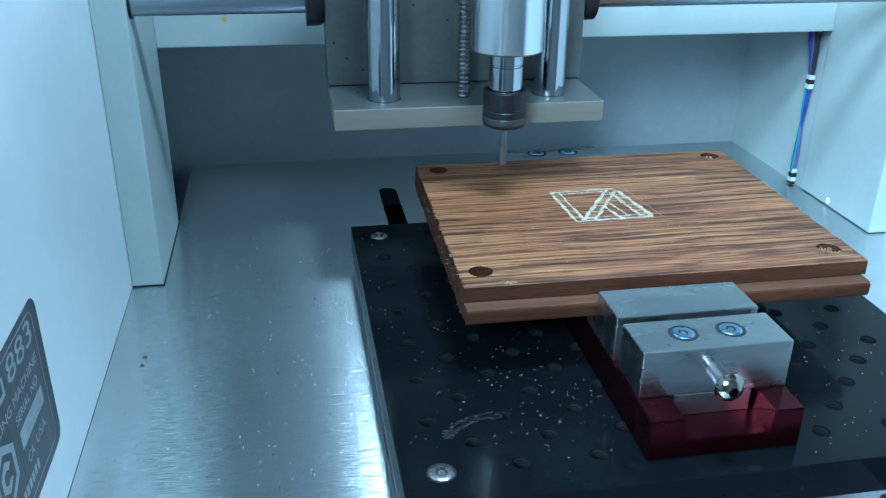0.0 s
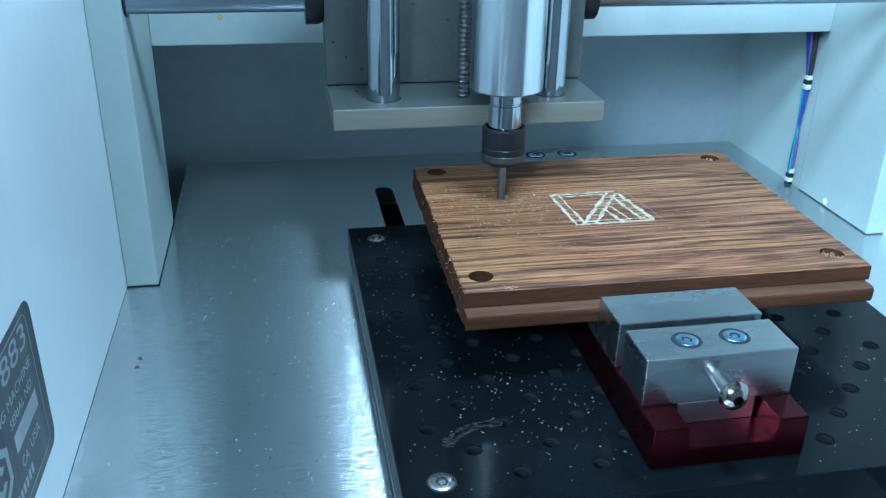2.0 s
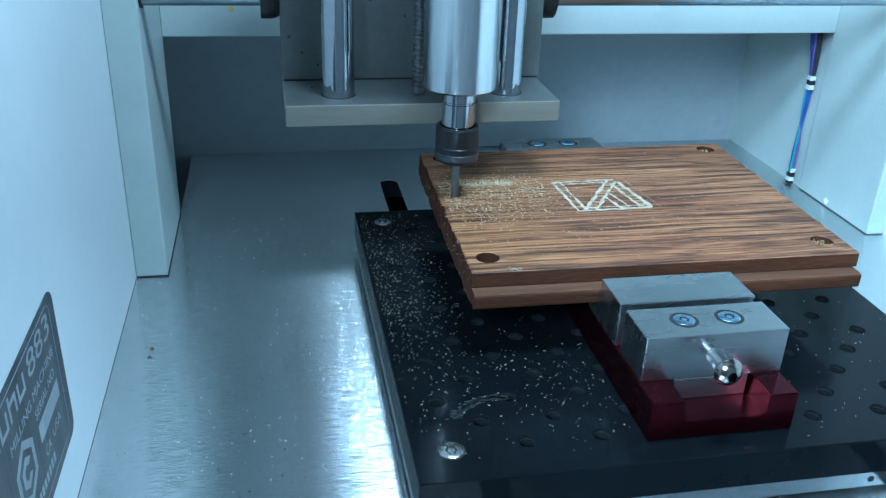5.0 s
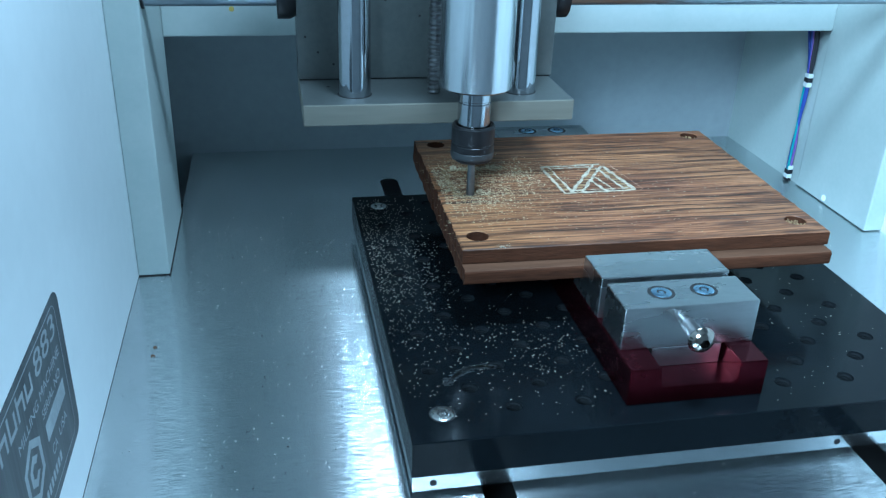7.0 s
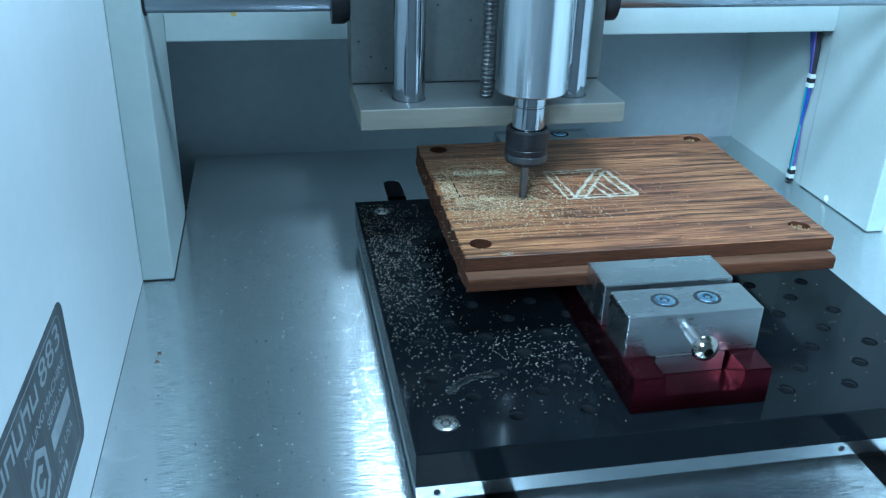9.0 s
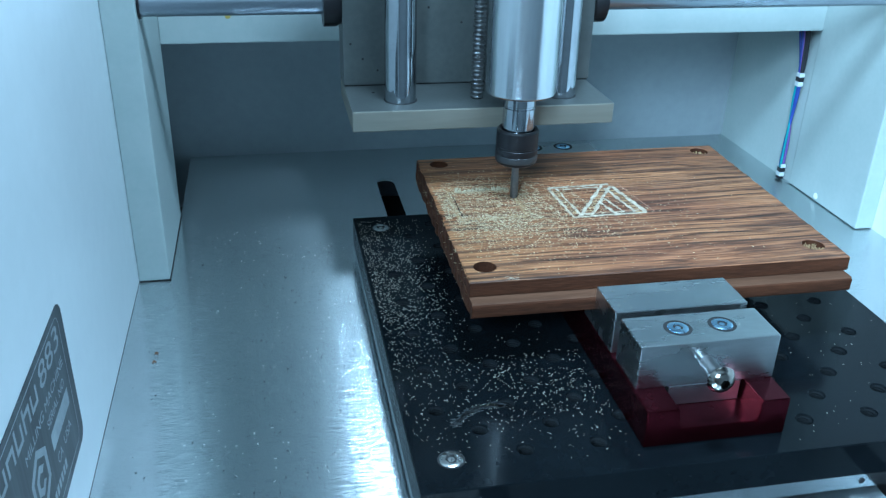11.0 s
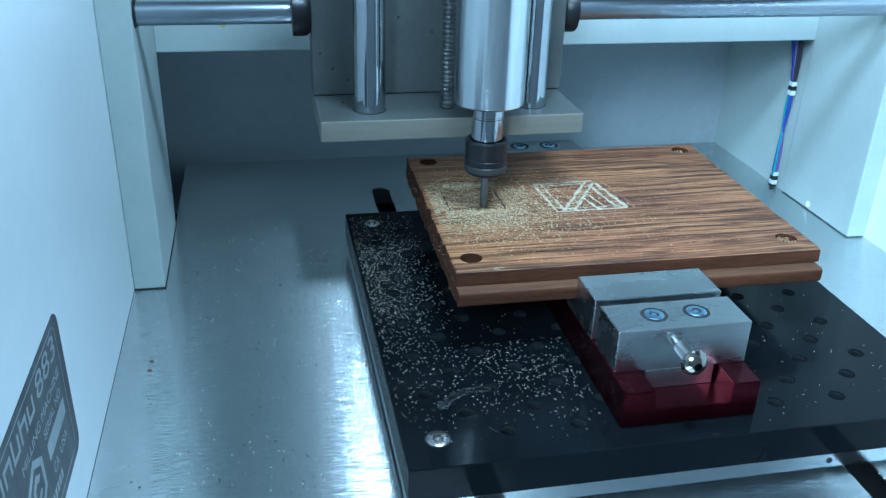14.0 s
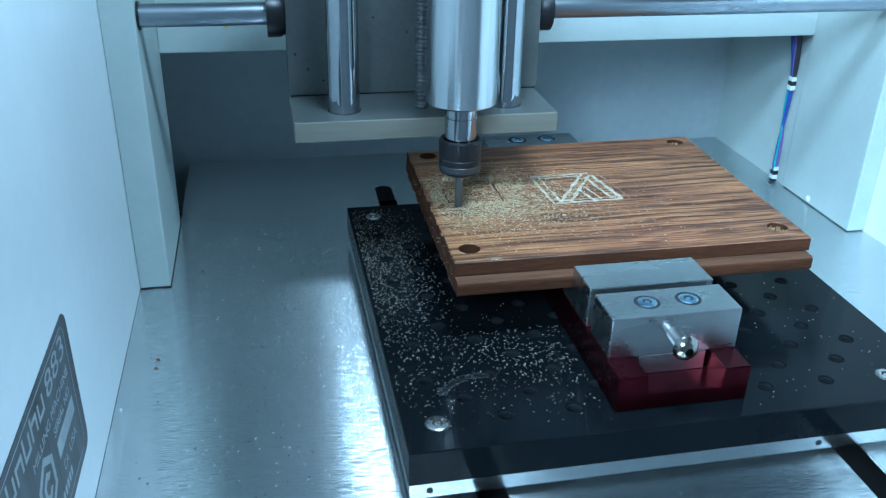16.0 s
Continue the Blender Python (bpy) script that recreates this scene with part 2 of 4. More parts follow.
# ---- mesh helpers; all in millimetres ----
def link(name, bm, material, parent=None, label="", smooth=False):
    bmesh.ops.scale(bm, vec=(MM, MM, MM), verts=bm.verts)
    me = bpy.data.meshes.new(name)
    bm.to_mesh(me)
    bm.free()
    me.materials.append(material)
    if smooth:
        for p in me.polygons:
            p.use_smooth = True
        me.set_sharp_from_angle(angle=radians(35))
    ob = new(name, me)
    if parent:
        ob.parent = parent
    if label:
        ob["label"] = label
    return ob


def box(x0, x1, y0, y1, z0, z1, bevel=0.0, bm=None, segs=2):
    b = bmesh.new()
    bmesh.ops.create_cube(b, size=1)
    for v in b.verts:
        v.co = Vector((x0 + (v.co.x + 0.5) * (x1 - x0), y0 + (v.co.y + 0.5) * (y1 - y0), z0 + (v.co.z + 0.5) * (z1 - z0)))
    if bevel:
        bmesh.ops.bevel(b, geom=b.edges[:], offset=bevel, segments=segs, affect="EDGES", profile=0.6)
    return merge(bm, b)


def merge(bm, b):
    if bm is None:
        return b
    me = bpy.data.meshes.new("t")
    b.to_mesh(me)
    b.free()
    bm.from_mesh(me)
    bpy.data.meshes.remove(me)
    return bm


def lathe(profile, at, axis="z", seg=40, bm=None):
    """A turned body: profile rows of (radius, height) round an axis through at."""
    b = bmesh.new()
    rings = []
    for r, h in profile:
        if r < 1e-6:
            rings.append([b.verts.new((0, 0, h))])
        else:
            rings.append([b.verts.new((r * math.cos(2 * math.pi * i / seg), r * math.sin(2 * math.pi * i / seg), h)) for i in range(seg)])
    for p, q in zip(rings, rings[1:]):
        for i in range(seg):
            j = (i + 1) % seg
            f = [p[i % len(p)], p[j % len(p)], q[j % len(q)], q[i % len(q)]]
            f = [v for n, v in enumerate(f) if v not in f[:n]]
            if len(f) > 2:
                b.faces.new(f)
    for ring, flip in ((rings[0], True), (rings[-1], False)):
        if len(ring) > 1:
            b.faces.new(ring[::-1] if flip else ring)
    bmesh.ops.recalc_face_normals(b, faces=b.faces[:])
    if axis == "x":
        bmesh.ops.rotate(b, matrix=Euler((0, radians(90), 0)).to_matrix(), verts=b.verts)
    if axis == "y":
        bmesh.ops.rotate(b, matrix=Euler((radians(90), 0, 0)).to_matrix(), verts=b.verts)
    bmesh.ops.translate(b, vec=at, verts=b.verts)
    return merge(bm, b)


def thing(name, label, category, group="", kind=""):
    ob = new(name)
    return tagged(ob, label, category, group, kind)


def structure(name, bm, material, label, category, smooth=False):
    ob = link(name, bm, material, smooth=smooth)
    return tagged(ob, label, category, "", "structure")


# ---- the enclosure ----
TOP = 440
b = box(-81, 50.5, 120, 470, -0.9, 0, 0.3)
box(-66.5, 50.5, 470.0, 567, -0.9, 0, 0.3, b)
box(50.5, 61.5, 511, 567, -0.9, 0, 0, b)
box(61.5, 191.5, 120, 567, -0.9, 0, 0.3, b)
box(191.5, 203, 511, 567, -0.9, 0, 0, b)
box(203, 326, 120, 567, -0.9, 0, 0.3, b)
for x0, x1 in ((50.5, 61.5), (191.5, 203)):
    # the slots end in a half round
    cx, rad = (x0 + x1) / 2, (x1 - x0) / 2
    for side in (-1, 1):
        curve = [(cx + side * rad * math.cos(radians(a)), 511 - rad + rad * math.sin(radians(a))) for a in range(0, 91, 15)]
        edge = curve + [(cx + side * rad, 511)]
        tops, lows = [[b.verts.new((x, y, z)) for x, y in edge] for z in (0, -0.9)]
        b.faces.new(tops)
        b.faces.new(lows[::-1])
        for k in range(len(edge)):
            b.faces.new((tops[k - 1], tops[k], lows[k], lows[k - 1]))
floor = structure("floor", b, M_floor, "brushed stainless steel machine floor with wood dust", "floor")
structure("drip_tray", box(-95, 340, 100, 581, -40, -36), M_dark, "dark tray under the slotted machine floor", "tray")
structure("wall_left", box(-95, -81, 60, 567, -36, TOP, 0.5), M_white, "glossy white side panel of the machine", "wall")
structure("wall_back", box(-95, 340, 567, 581, -36, TOP, 0.5), M_back, "grey sheet metal back wall of the machine", "wall")
b = box(326, 340, 60, 398, -36, 230, 0.5)
box(326, 340, 398, 567, -36, TOP, 0.5, b)
structure("wall_right", b, M_white, "glossy white side panel of the machine", "wall")
# unseen dark panel, added to dim what the front floor reflects
structure("dark_upper_panel", box(328, 338, 60, 398, 230, TOP, 0.3), M_upper_panel, "unseen dark panel added over the side panel", "window")
structure("wall_right_inner", box(316.5, 326, 470, 567, 0, TOP), M_paint, "pale grey inner side panel behind the post", "wall")
structure("ceiling", box(-95, 340, 60, 581, TOP, TOP + 6), M_back, "grey lid of the machine", "ceiling")


structure("wall_seam", box(-81, -80.84, 120, 393, 0.01, 0.14), M_dark, "dark joint between panel and floor", "seam")


def post(name, x0, x1, y0, y1):
    ob = thing(name, "pale grey powder-coated gantry post standing on the steel floor", "post", "gantry posts")
    link("column", box(x0, x1, y0, y1, 0.6, TOP, 0.8), M_paint, ob)
    if x0 < 0:
        link("foot_gasket", box(x0 + 0.2, x1 + (0.25 if x0 < 0 else -0.2), y0 - 0.15, y1 + 1, 0, 0.7), M_dark, ob, "dark joint under the post")
    return ob


post("gantry_post", -81, -66.2, 393.2, 470)
right_post = post("gantry_post", 314.6, 326, 398.4, 470)
link("bolt_hole", lathe([(1.9, 0), (1.9, 0.3), (1.2, 0.35), (0, 0.35)], (314.2, 439.8, 3.9), "x", 16), M_fleck, right_post)
beam = thing("gantry_beam", "pale grey painted cross beam between the two posts", "beam")
link("beam_body", box(-66.2, 314.6, 468, 505, 99, 178, 0.8), M_paint, beam)
rail = thing("guide_rail", "polished round steel guide rail running between the posts", "rail")
link("rod", lathe([(5.2, -66.2), (5.2, 314.6)], (0, 402.2, 132.4), "x", 40), M_rail, rail, smooth=True)
for x in (-66.2, 313.4):
    link("socket_ring", lathe([(5.3, x), (6.3, x), (6.3, x + 1.2), (5.3, x + 1.2)], (0, 402.2, 132.4), "x", 32), M_nut, rail, "dark ring where the rail enters the post")

# ---- the moving head ----
head = thing("milling_head", "grey machined carriage with vertical rods and milling spindle", "milling head")
link("back_plate", box(20.5, 140, 394.5, 413, 95.7, 190, 0.4), M_plate, head)
link("seam", box(21, 139.5, 395.2, 412, 95.0, 95.8), M_dark, head, "dark joint under the back plate")
foot = link("foot_plate", box(20.6, 138.9, 355.6, 413, 86, 95.1, 0.5), M_plate, head, "grey foot plate, its front and left edges painted paler")
# front and left edges take the colour with the reflection painted in
foot.data.materials.append(M_plate_lit)
for p in foot.data.polygons:
    p.material_index = 1 if p.normal.y < -0.2 or p.normal.x < -0.5 else 0
for x in (43.7, 118.0):
    link("rod_seat", lathe([(7.5, 95.1), (7.5, 95.25), (6.5, 95.25)], (x, 371.5, 0)), M_dark, head, "dark gap round the rod")
    link("guide_rod", lathe([(7.0, 95.1), (7.0, 190)], (x, 371.5, 0)), M_chrome, head, "polished steel guide rod", True)
link("bearing_flange", lathe([(9, 12.2), (10.8, 12.4), (10.8, 18), (9.5, 20.5)], (0, 402.2, 132.4), "x"), M_nut, head, "dark bearing flange", True)
link("bearing_flange", lathe([(9.5, 140), (10.8, 142.2), (10.8, 146), (9, 146.3)], (0, 402.2, 132.4), "x"), M_nut, head, "dark bearing flange", True)
prof = []
for i in range(48):
    h = 95.1 + 2 * i
    prof += [(2.1, h), (2.9, h + 0.6), (2.9, h + 1.0), (2.1, h + 1.7)]
link("lead_screw", lathe(prof, (78.6, 371, 0), seg=20), M_mill, head, "threaded steel lead screw", True)
SX, SY = 91.4, 345.2
spindle = link("spindle_body", lathe([(14.2, 105), (15.1, 105.8), (15.1, 215)], (SX, SY, 0), seg=64), M_spin, head, "brushed aluminium spindle cylinder", True)
link("spindle_shaft", lathe([(7.0, 80), (7.0, 98.5), (6.6, 98.8), (6.6, 99.4), (7.0, 99.7), (7.0, 105.2)], (SX, SY, 0), seg=40), M_chrome, spindle, "polished steel shaft", True)
link("collet_nut", lathe([(2.6, 73.2), (7.9, 73.2), (8.9, 73.9), (9.2, 75.0), (9.2, 80.4), (9.0, 80.6), (9.0, 81.2), (9.2, 81.4), (9.2, 88.2), (8.6, 89), (7.6, 89), (7.6, 86)], (SX, SY, 0), seg=48), M_nut, spindle, "black collet nut", True)
# lighter grey band round the nut's lower part
link("nut_band", lathe([(9.0, 74.6), (9.28, 75.0), (9.35, 75.6), (9.35, 77.6), (9.1, 77.8)], (SX, SY, 0), seg=48), M_band, spindle, "lighter grey band round the nut", True)
link("end_mill", lathe([(1.4, 55.7), (1.75, 56.0), (1.75, 66), (1.6, 67), (1.6, 80)], (SX, SY, 0), seg=20), M_mill, spindle, "thin steel end mill", True)

# ---- the sliding table ----
def plate_with_holes(x0, x1, y0, y1, z0, z1, holes, cell, seg=16, thread=0.0, deep=8.0):
    """A plate whose top is pierced by round blind holes (x, y, radius), each in a square cell; threaded walls where thread is given."""
    bm = bmesh.new()
    rows = sorted({h[1] for h in holes})
    ys = [y0]
    bands = []
    for y in rows:
        if y - cell > ys[-1] + 0.01:
            bands.append((ys[-1], y - cell, None))
        bands.append((y - cell, y + cell, y))
        ys.append(y + cell)
    if y1 > ys[-1] + 0.01:
        bands.append((ys[-1], y1, None))

    def quad(a, b, c, d):
        bm.faces.new([bm.verts.new(p) for p in (a, b, c, d)])

    for ya, yb, row in bands:
        xa = x0
        for hx, hy, r in sorted(h for h in holes if h[1] == row):
            if hx - cell > xa + 0.01:
                quad((xa, ya, z1), (hx - cell, ya, z1), (hx - cell, yb, z1), (xa, yb, z1))
            xa = hx + cell
            outer, rings = [], []
            for i in range(seg):
                an = 2 * math.pi * (i + 0.5) / seg
                c, s_ = math.cos(an), math.sin(an)
                k = cell / max(abs(c), abs(s_))
                outer.append(bm.verts.new((hx + c * k, hy + s_ * k, z1)))
            prof = [(r + 0.25, 0.0), (r, -0.25)]
            if thread:
                prof += [(r - thread * (i % 2), -0.25 - 0.5 * (i + 1)) for i in range(int(deep / 0.5))]
            else:
                prof += [(r, -deep)]
            for rr, dz in prof:
                rings.append([bm.verts.new((hx + rr * math.cos(2 * math.pi * (i + 0.5) / seg), hy + rr * math.sin(2 * math.pi * (i + 0.5) / seg), z1 + dz)) for i in range(seg)])
            for p, q in zip([outer] + rings, rings):
                for i in range(seg):
                    j = (i + 1) % seg
                    bm.faces.new((p[i], p[j], q[j], q[i]))
            bm.faces.new(rings[-1])
            # the square's corners, outside the ring of the cell's edge points
            for i in range(seg):
                j = (i + 1) % seg
                p, q = outer[i].co, outer[j].co
                if abs(p.x - q.x) > 0.01 and abs(p.y - q.y) > 0.01:
                    cx = p.x if abs(abs(p.x - hx) - cell) < 0.01 else q.x
                    cy = p.y if abs(abs(p.y - hy) - cell) < 0.01 else q.y
                    bm.faces.new((outer[i], bm.verts.new((cx, cy, z1)), outer[j]))
        if x1 > xa + 0.01:
            quad((xa, ya, z1), (x1, ya, z1), (x1, yb, z1), (xa, yb, z1))
    e = 0.35
    low = [(x0 - e, y0 - e, z1 - e), (x1 + e, y0 - e, z1 - e), (x1 + e, y1 + e, z1 - e), (x0 - e, y1 + e, z1 - e)]
    top = [(x0, y0, z1), (x1, y0, z1), (x1, y1, z1), (x0, y1, z1)]
    bot = [(p[0], p[1], z0) for p in low]
    for i in range(4):
        j = (i + 1) % 4
        quad(top[j], top[i], low[i], low[j])
        quad(low[j], low[i], bot[i], bot[j])
    quad(*bot[::-1])
    bmesh.ops.remove_doubles(bm, verts=bm.verts[:], dist=0.001)
    bmesh.ops.recalc_face_normals(bm, faces=bm.faces[:])
    return bm


def socket_screw(parent, name, at, r, hexr, rise, material, label, axis="z", dome=0.0, ring=0.0):
    """A round screw head with a hexagon socket; its face stands rise above at."""
    bm = bmesh.new()
    seg = 24

    def hexa(i):
        an = 2 * math.pi * i / seg
        return hexr * math.cos(math.pi / 6) / math.cos((an % (math.pi / 3)) - math.pi / 6)

    prof = [(r * 0.98, 0.0), (r, rise * 0.4), (r * 0.86, rise + dome * 0.35), (r * 0.62, rise + dome * 0.8), (None, rise + dome), (None, 0.06)]
    rings = []
    for rr, h in prof:
        ring_v = []
        for i in range(seg):
            an = 2 * math.pi * i / seg
            q = hexa(i) if rr is None else rr
            ring_v.append(bm.verts.new((q * math.cos(an), q * math.sin(an), h)))
        rings.append(ring_v)
    for p, q in zip(rings, rings[1:]):
        for i in range(seg):
            bm.faces.new((p[i], p[(i + 1) % seg], q[(i + 1) % seg], q[i]))
    bm.faces.new(rings[-1])
    bmesh.ops.recalc_face_normals(bm, faces=bm.faces[:])
    if axis == "y":
        bmesh.ops.rotate(bm, matrix=Euler((radians(90), 0, 0)).to_matrix(), verts=bm.verts)
    bmesh.ops.translate(bm, vec=at, verts=bm.verts)
    ob = link(name, bm, material, parent, label, True)
    # dark disc and ring: shade of the socket and counterbore is painted in
    sock = lathe([(hexr * 0.98, 0.0), (hexr * 0.98, 0.12), (0, 0.12)], at, axis, 12)
    link("socket", sock, M_dark, ob)
    if ring:
        link("socket_floor", lathe([(hexr * 0.55, 0.1), (hexr * 0.5, 0.2), (0, 0.2)], at, axis, 10), material, ob)
    if ring:
        link("counterbore", lathe([(r + ring, -0.2), (r + ring, 0.06), (r + 0.02, 0.06), (r + 0.02, -0.2)], at), M_dark, ob)
    return ob


table = thing("sliding_table", "black anodised fixture table pierced by rows of threaded holes", "table")
TX0, TX1, TY0, TY1, TZ = 26.0, 236.0, 190.0, 395.5, 23.5
GX, GY, GU = 38.2, 205.4, 12.7
corners = ((0, 0), (14, 0), (0, 14), (14, 14))
holes = [(GX + GU * i, GY + GU * j, 2.9) for j in range(15) for i in range(15) if (i + j) % 2 == 0 and (i, j) not in corners]
top = link("table_top", plate_with_holes(TX0, TX1, TY0, TY1, 9.8, TZ, holes, 6.3, 16, 0.45), M_black, table)
top.data.materials.append(M_thread)
for p in top.data.polygons:
    if p.center.z < (TZ - 0.2) * MM and TX0 * MM < p.center.x < TX1 * MM and TY0 * MM < p.center.y < TY1 * MM:
        p.material_index = 1
link("sub_plate", box(TX0, TX1, TY0, TY1, 3.5, 9.7, 0.2), M_alu, table, "bare aluminium base plate")
for x in (56, 197):
    for y in (240, 360):
        link("slide_block", box(x - 4, x + 4, y - 15, y + 15, -36, 3.5), M_dark, table)
for i, j in corners:
    socket_screw(table, "corner_screw", (GX + GU * i, GY + GU * j - 1.2, TZ), 4.0, 2.2, 0.45, M_screw, "plated flat-head socket screw", dome=0.1, ring=0.55)
for x in (33, 181.7):
    link("edge_screw", lathe([(1.2, 0), (1.2, 0.2), (0.6, 0.2), (0.6, 0.05)], (x, TY0, 6.6), "y", 16), M_nut, table)
# a dull scuff on the table's face
bm = bmesh.new()
rng = random.Random(3)
prev = None
for i in range(24):
    t = i / 23
    x, y = 42.8 + 19.5 * t, 221.8 + 8.9 * math.sin(t * 2.1)
    w = 1.3 - 0.6 * t + rng.uniform(0, 0.8)
    for k in range(16):
        u, s_, g = rng.gauss(0, 0.55) * w, rng.uniform(-0.9, 0.9), rng.uniform(0.15, 0.5)
        px, py = x - 0.3 * u + s_, y + u + 0.3 * s_
        bm.faces.new([bm.verts.new((px + a_, py + c_, TZ + 0.05)) for a_, c_ in ((-g * 2, -g * 0.4), (g * 1.6, -g * 0.2), (g * 2.2, g * 0.5), (-g, g * 0.6))])
link("scuff_mark", bm, M_scuff, table, "dull grey curved scuff")

# ---- the vise ----
vise = thing("machine_vise", "low vise with steel jaws on a red anodised base", "vise")
b = bmesh.new()
outline = [(102.4, 23.6), (153.5, 23.6), (153.5, 38), (143.2, 38), (142.6, 30), (114.6, 30), (113.6, 38), (102.4, 38)]
ends = [[b.verts.new((x, y, z)) for x, z in outline] for y in (199.5, 411)]
b.faces.new(ends[0])
b.faces.new(ends[1][::-1])
for i in range(8):
    b.faces.new((ends[0][i], ends[1][i], ends[1][(i + 1) % 8], ends[0][(i + 1) % 8]))
bmesh.ops.recalc_face_normals(b, faces=b.faces[:])
bmesh.ops.bevel(b, geom=b.edges[:], offset=0.35, segments=2, affect="EDGES")
link("base", b, M_red, vise, "red anodised base with a sliding groove")
b = box(102.6, 153.3, 235, 254.2, 38.05, 55, 0.45)
box(102.8, 153.1, 254.0, 264, 38.05, 44.05, 0.2, b)
link("moving_jaw", b, M_jaw, vise)
clamp = link("clamp_block", box(103.0, 153.6, 212.2, 231, 38.05, 55, 0.45), M_jaw, vise)
link("tongue", box(115.2, 141.8, 212.2, 250, 30.05, 38.2, 0.3), M_jaw, clamp, "steel tongue that slides in the groove")
b = box(102.6, 153.3, 391.5, 410, 38.05, 55, 0.45)
box(102.8, 153.1, 381, 391.7, 38.05, 44.05, 0.2, b)
rear = link("fixed_jaw", b, M_jaw, vise)
for x in (120.2, 136.6):
    socket_screw(clamp, "jaw_screw", (x, 222, 55.0), 3.7, 1.9, 0.4, M_zinc, "blue zinc-plated socket screw", ring=1.25)
for x in (120.8, 137.2):
    socket_screw(rear, "jaw_screw", (x, 402, 55.0), 3.7, 1.9, 0.4, M_zinc, "blue zinc-plated socket screw", ring=1.25)
prof = [(2.1, 0), (2.1, 2.5)]
for i in range(11):
    h = 2.6 + i * 0.95
    prof += [(2.0, h), (2.7, h + 0.4), (2.7, h + 0.5), (2.0, h + 0.9)]
bolt = link("clamp_bolt", lathe(prof, (125.7, 212.4, 49.0), "y", 20), M_mill, vise, "threaded stainless clamp bolt")
socket_screw(bolt, "bolt_head", (125.7, 199.2, 49.0), 4.9, 1.8, 0.8, M_stainless, "domed button head", axis="y", dome=2.4)

# ---- the board ----
QUAD = ((55.8, 261.2), (211.3, 260.3), (214.3, 390.6), (57.0, 388.6))


def onto_board(bm):
    """Bend a plan in the unit box 0..160 by 0..130 onto the board's slightly skewed outline."""
    for v in bm.verts:
        u, w = v.co.x / 160, v.co.y / 130
        p = [sum(k * QUAD[i][a] for i, k in enumerate(((1 - u) * (1 - w), u * (1 - w), u * w, (1 - u) * w))) for a in (0, 1)]
        v.co.x, v.co.y = p
    return bm


def chewed(bm, z_mid, amount, seed):
    """Rough sawn ends: push the end faces in and out."""
    bmesh.ops.subdivide_edges(bm, edges=[e for e in bm.edges if abs(e.verts[0].co.x - e.verts[1].co.x) < 1 and (e.verts[0].co.x < 2 or e.verts[0].co.x > 158)
                                         and e.calc_length() > 20], cuts=46, use_grid_fill=True)
    for v in bm.verts:
        if v.co.x < 2 or v.co.x > 158:
            n = noise.noise(Vector((v.co.y * 0.22, v.co.z * 0.8, seed))) + 0.5 * noise.noise(Vector((v.co.y * 0.5, v.co.z * 1.2, seed + 7)))
            v.co.x += amount * n
    return bm


board = thing("wooden_board", "striped brown hardwood board with an engraved mark, clamped in the vise", "board")
corner_holes = [(8.6, 12.9, 4.6), (150.6, 11.7, 4.6), (150.4, 123.6, 4.6), (10.2, 121.8, 4.6)]
bm = plate_with_holes(0.4, 159.6, 0.4, 129.6, 50.45, 56.4, [(x, 12.3 if y < 60 else 122.4, r) for x, y, r in corner_holes], 6.2, 24, 0.0, 4.9)
upper = link("upper_board", onto_board(chewed(bm, 54, 0.6, 2.0)), M_wood, board)
# faces that don't look up take the darkened edge colour
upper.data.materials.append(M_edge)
upper.data.materials.append(M_recess)
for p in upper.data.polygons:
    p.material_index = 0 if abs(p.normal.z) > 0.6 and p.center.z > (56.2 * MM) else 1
    # hole bottoms painted near-black for the shade down in them
    if p.center.z < 52.2 * MM and abs(p.normal.z) > 0.8:
        p.material_index = 2
# a near-black slab fills the joint: its shadow is in the colour
bm = box(2.5, 157.5, 1.4, 128.6, 49.9, 50.6)
link("groove", onto_board(bm), M_recess, board, "shadowed joint between the two layers")
bm = box(0.0, 158.6, -5.9, 131, 44.1, 50.1)
bmesh.ops.bevel(bm, geom=[e for e in bm.edges if abs(e.verts[0].co.x - e.verts[1].co.x) > 50], offset=1.6, segments=4, affect="EDGES", profile=0.6)
bmesh.ops.bevel(bm, geom=[e for e in bm.edges if abs(e.verts[0].co.z - e.verts[1].co.z) > 2 and e.verts[0].co.x > 150 and e.verts[0].co.y < 0], offset=2.0, segments=3, affect="EDGES")
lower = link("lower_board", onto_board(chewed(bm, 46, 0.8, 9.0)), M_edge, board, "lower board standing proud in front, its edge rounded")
# upward faces of the ledge take the paler, lit edge colour
lower.data.materials.append(M_edge_lit)
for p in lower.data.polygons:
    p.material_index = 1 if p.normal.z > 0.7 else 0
ZB = 56.4


def strip(bm, a, c, w, z, steps=10, ragged=0.25, seed=0):
    """A ragged flat stroke from a to c."""
    r = random.Random(seed)
    d = Vector((c[0] - a[0], c[1] - a[1]))
    n = Vector((-d.y, d.x)).normalized()
    prev = None
    for i in range(steps + 1):
        p = Vector(a) + d * (i / steps)
        q = [p + n * (w / 2 + r.uniform(-ragged, ragged)), p - n * (w / 2 + r.uniform(-ragged, ragged))]
        cur = [bm.verts.new((v.x, v.y, z + r.uniform(0, 0.05))) for v in q]
        if prev:
            bm.faces.new((prev[1], cur[1], cur[0], prev[0]))
        prev = cur


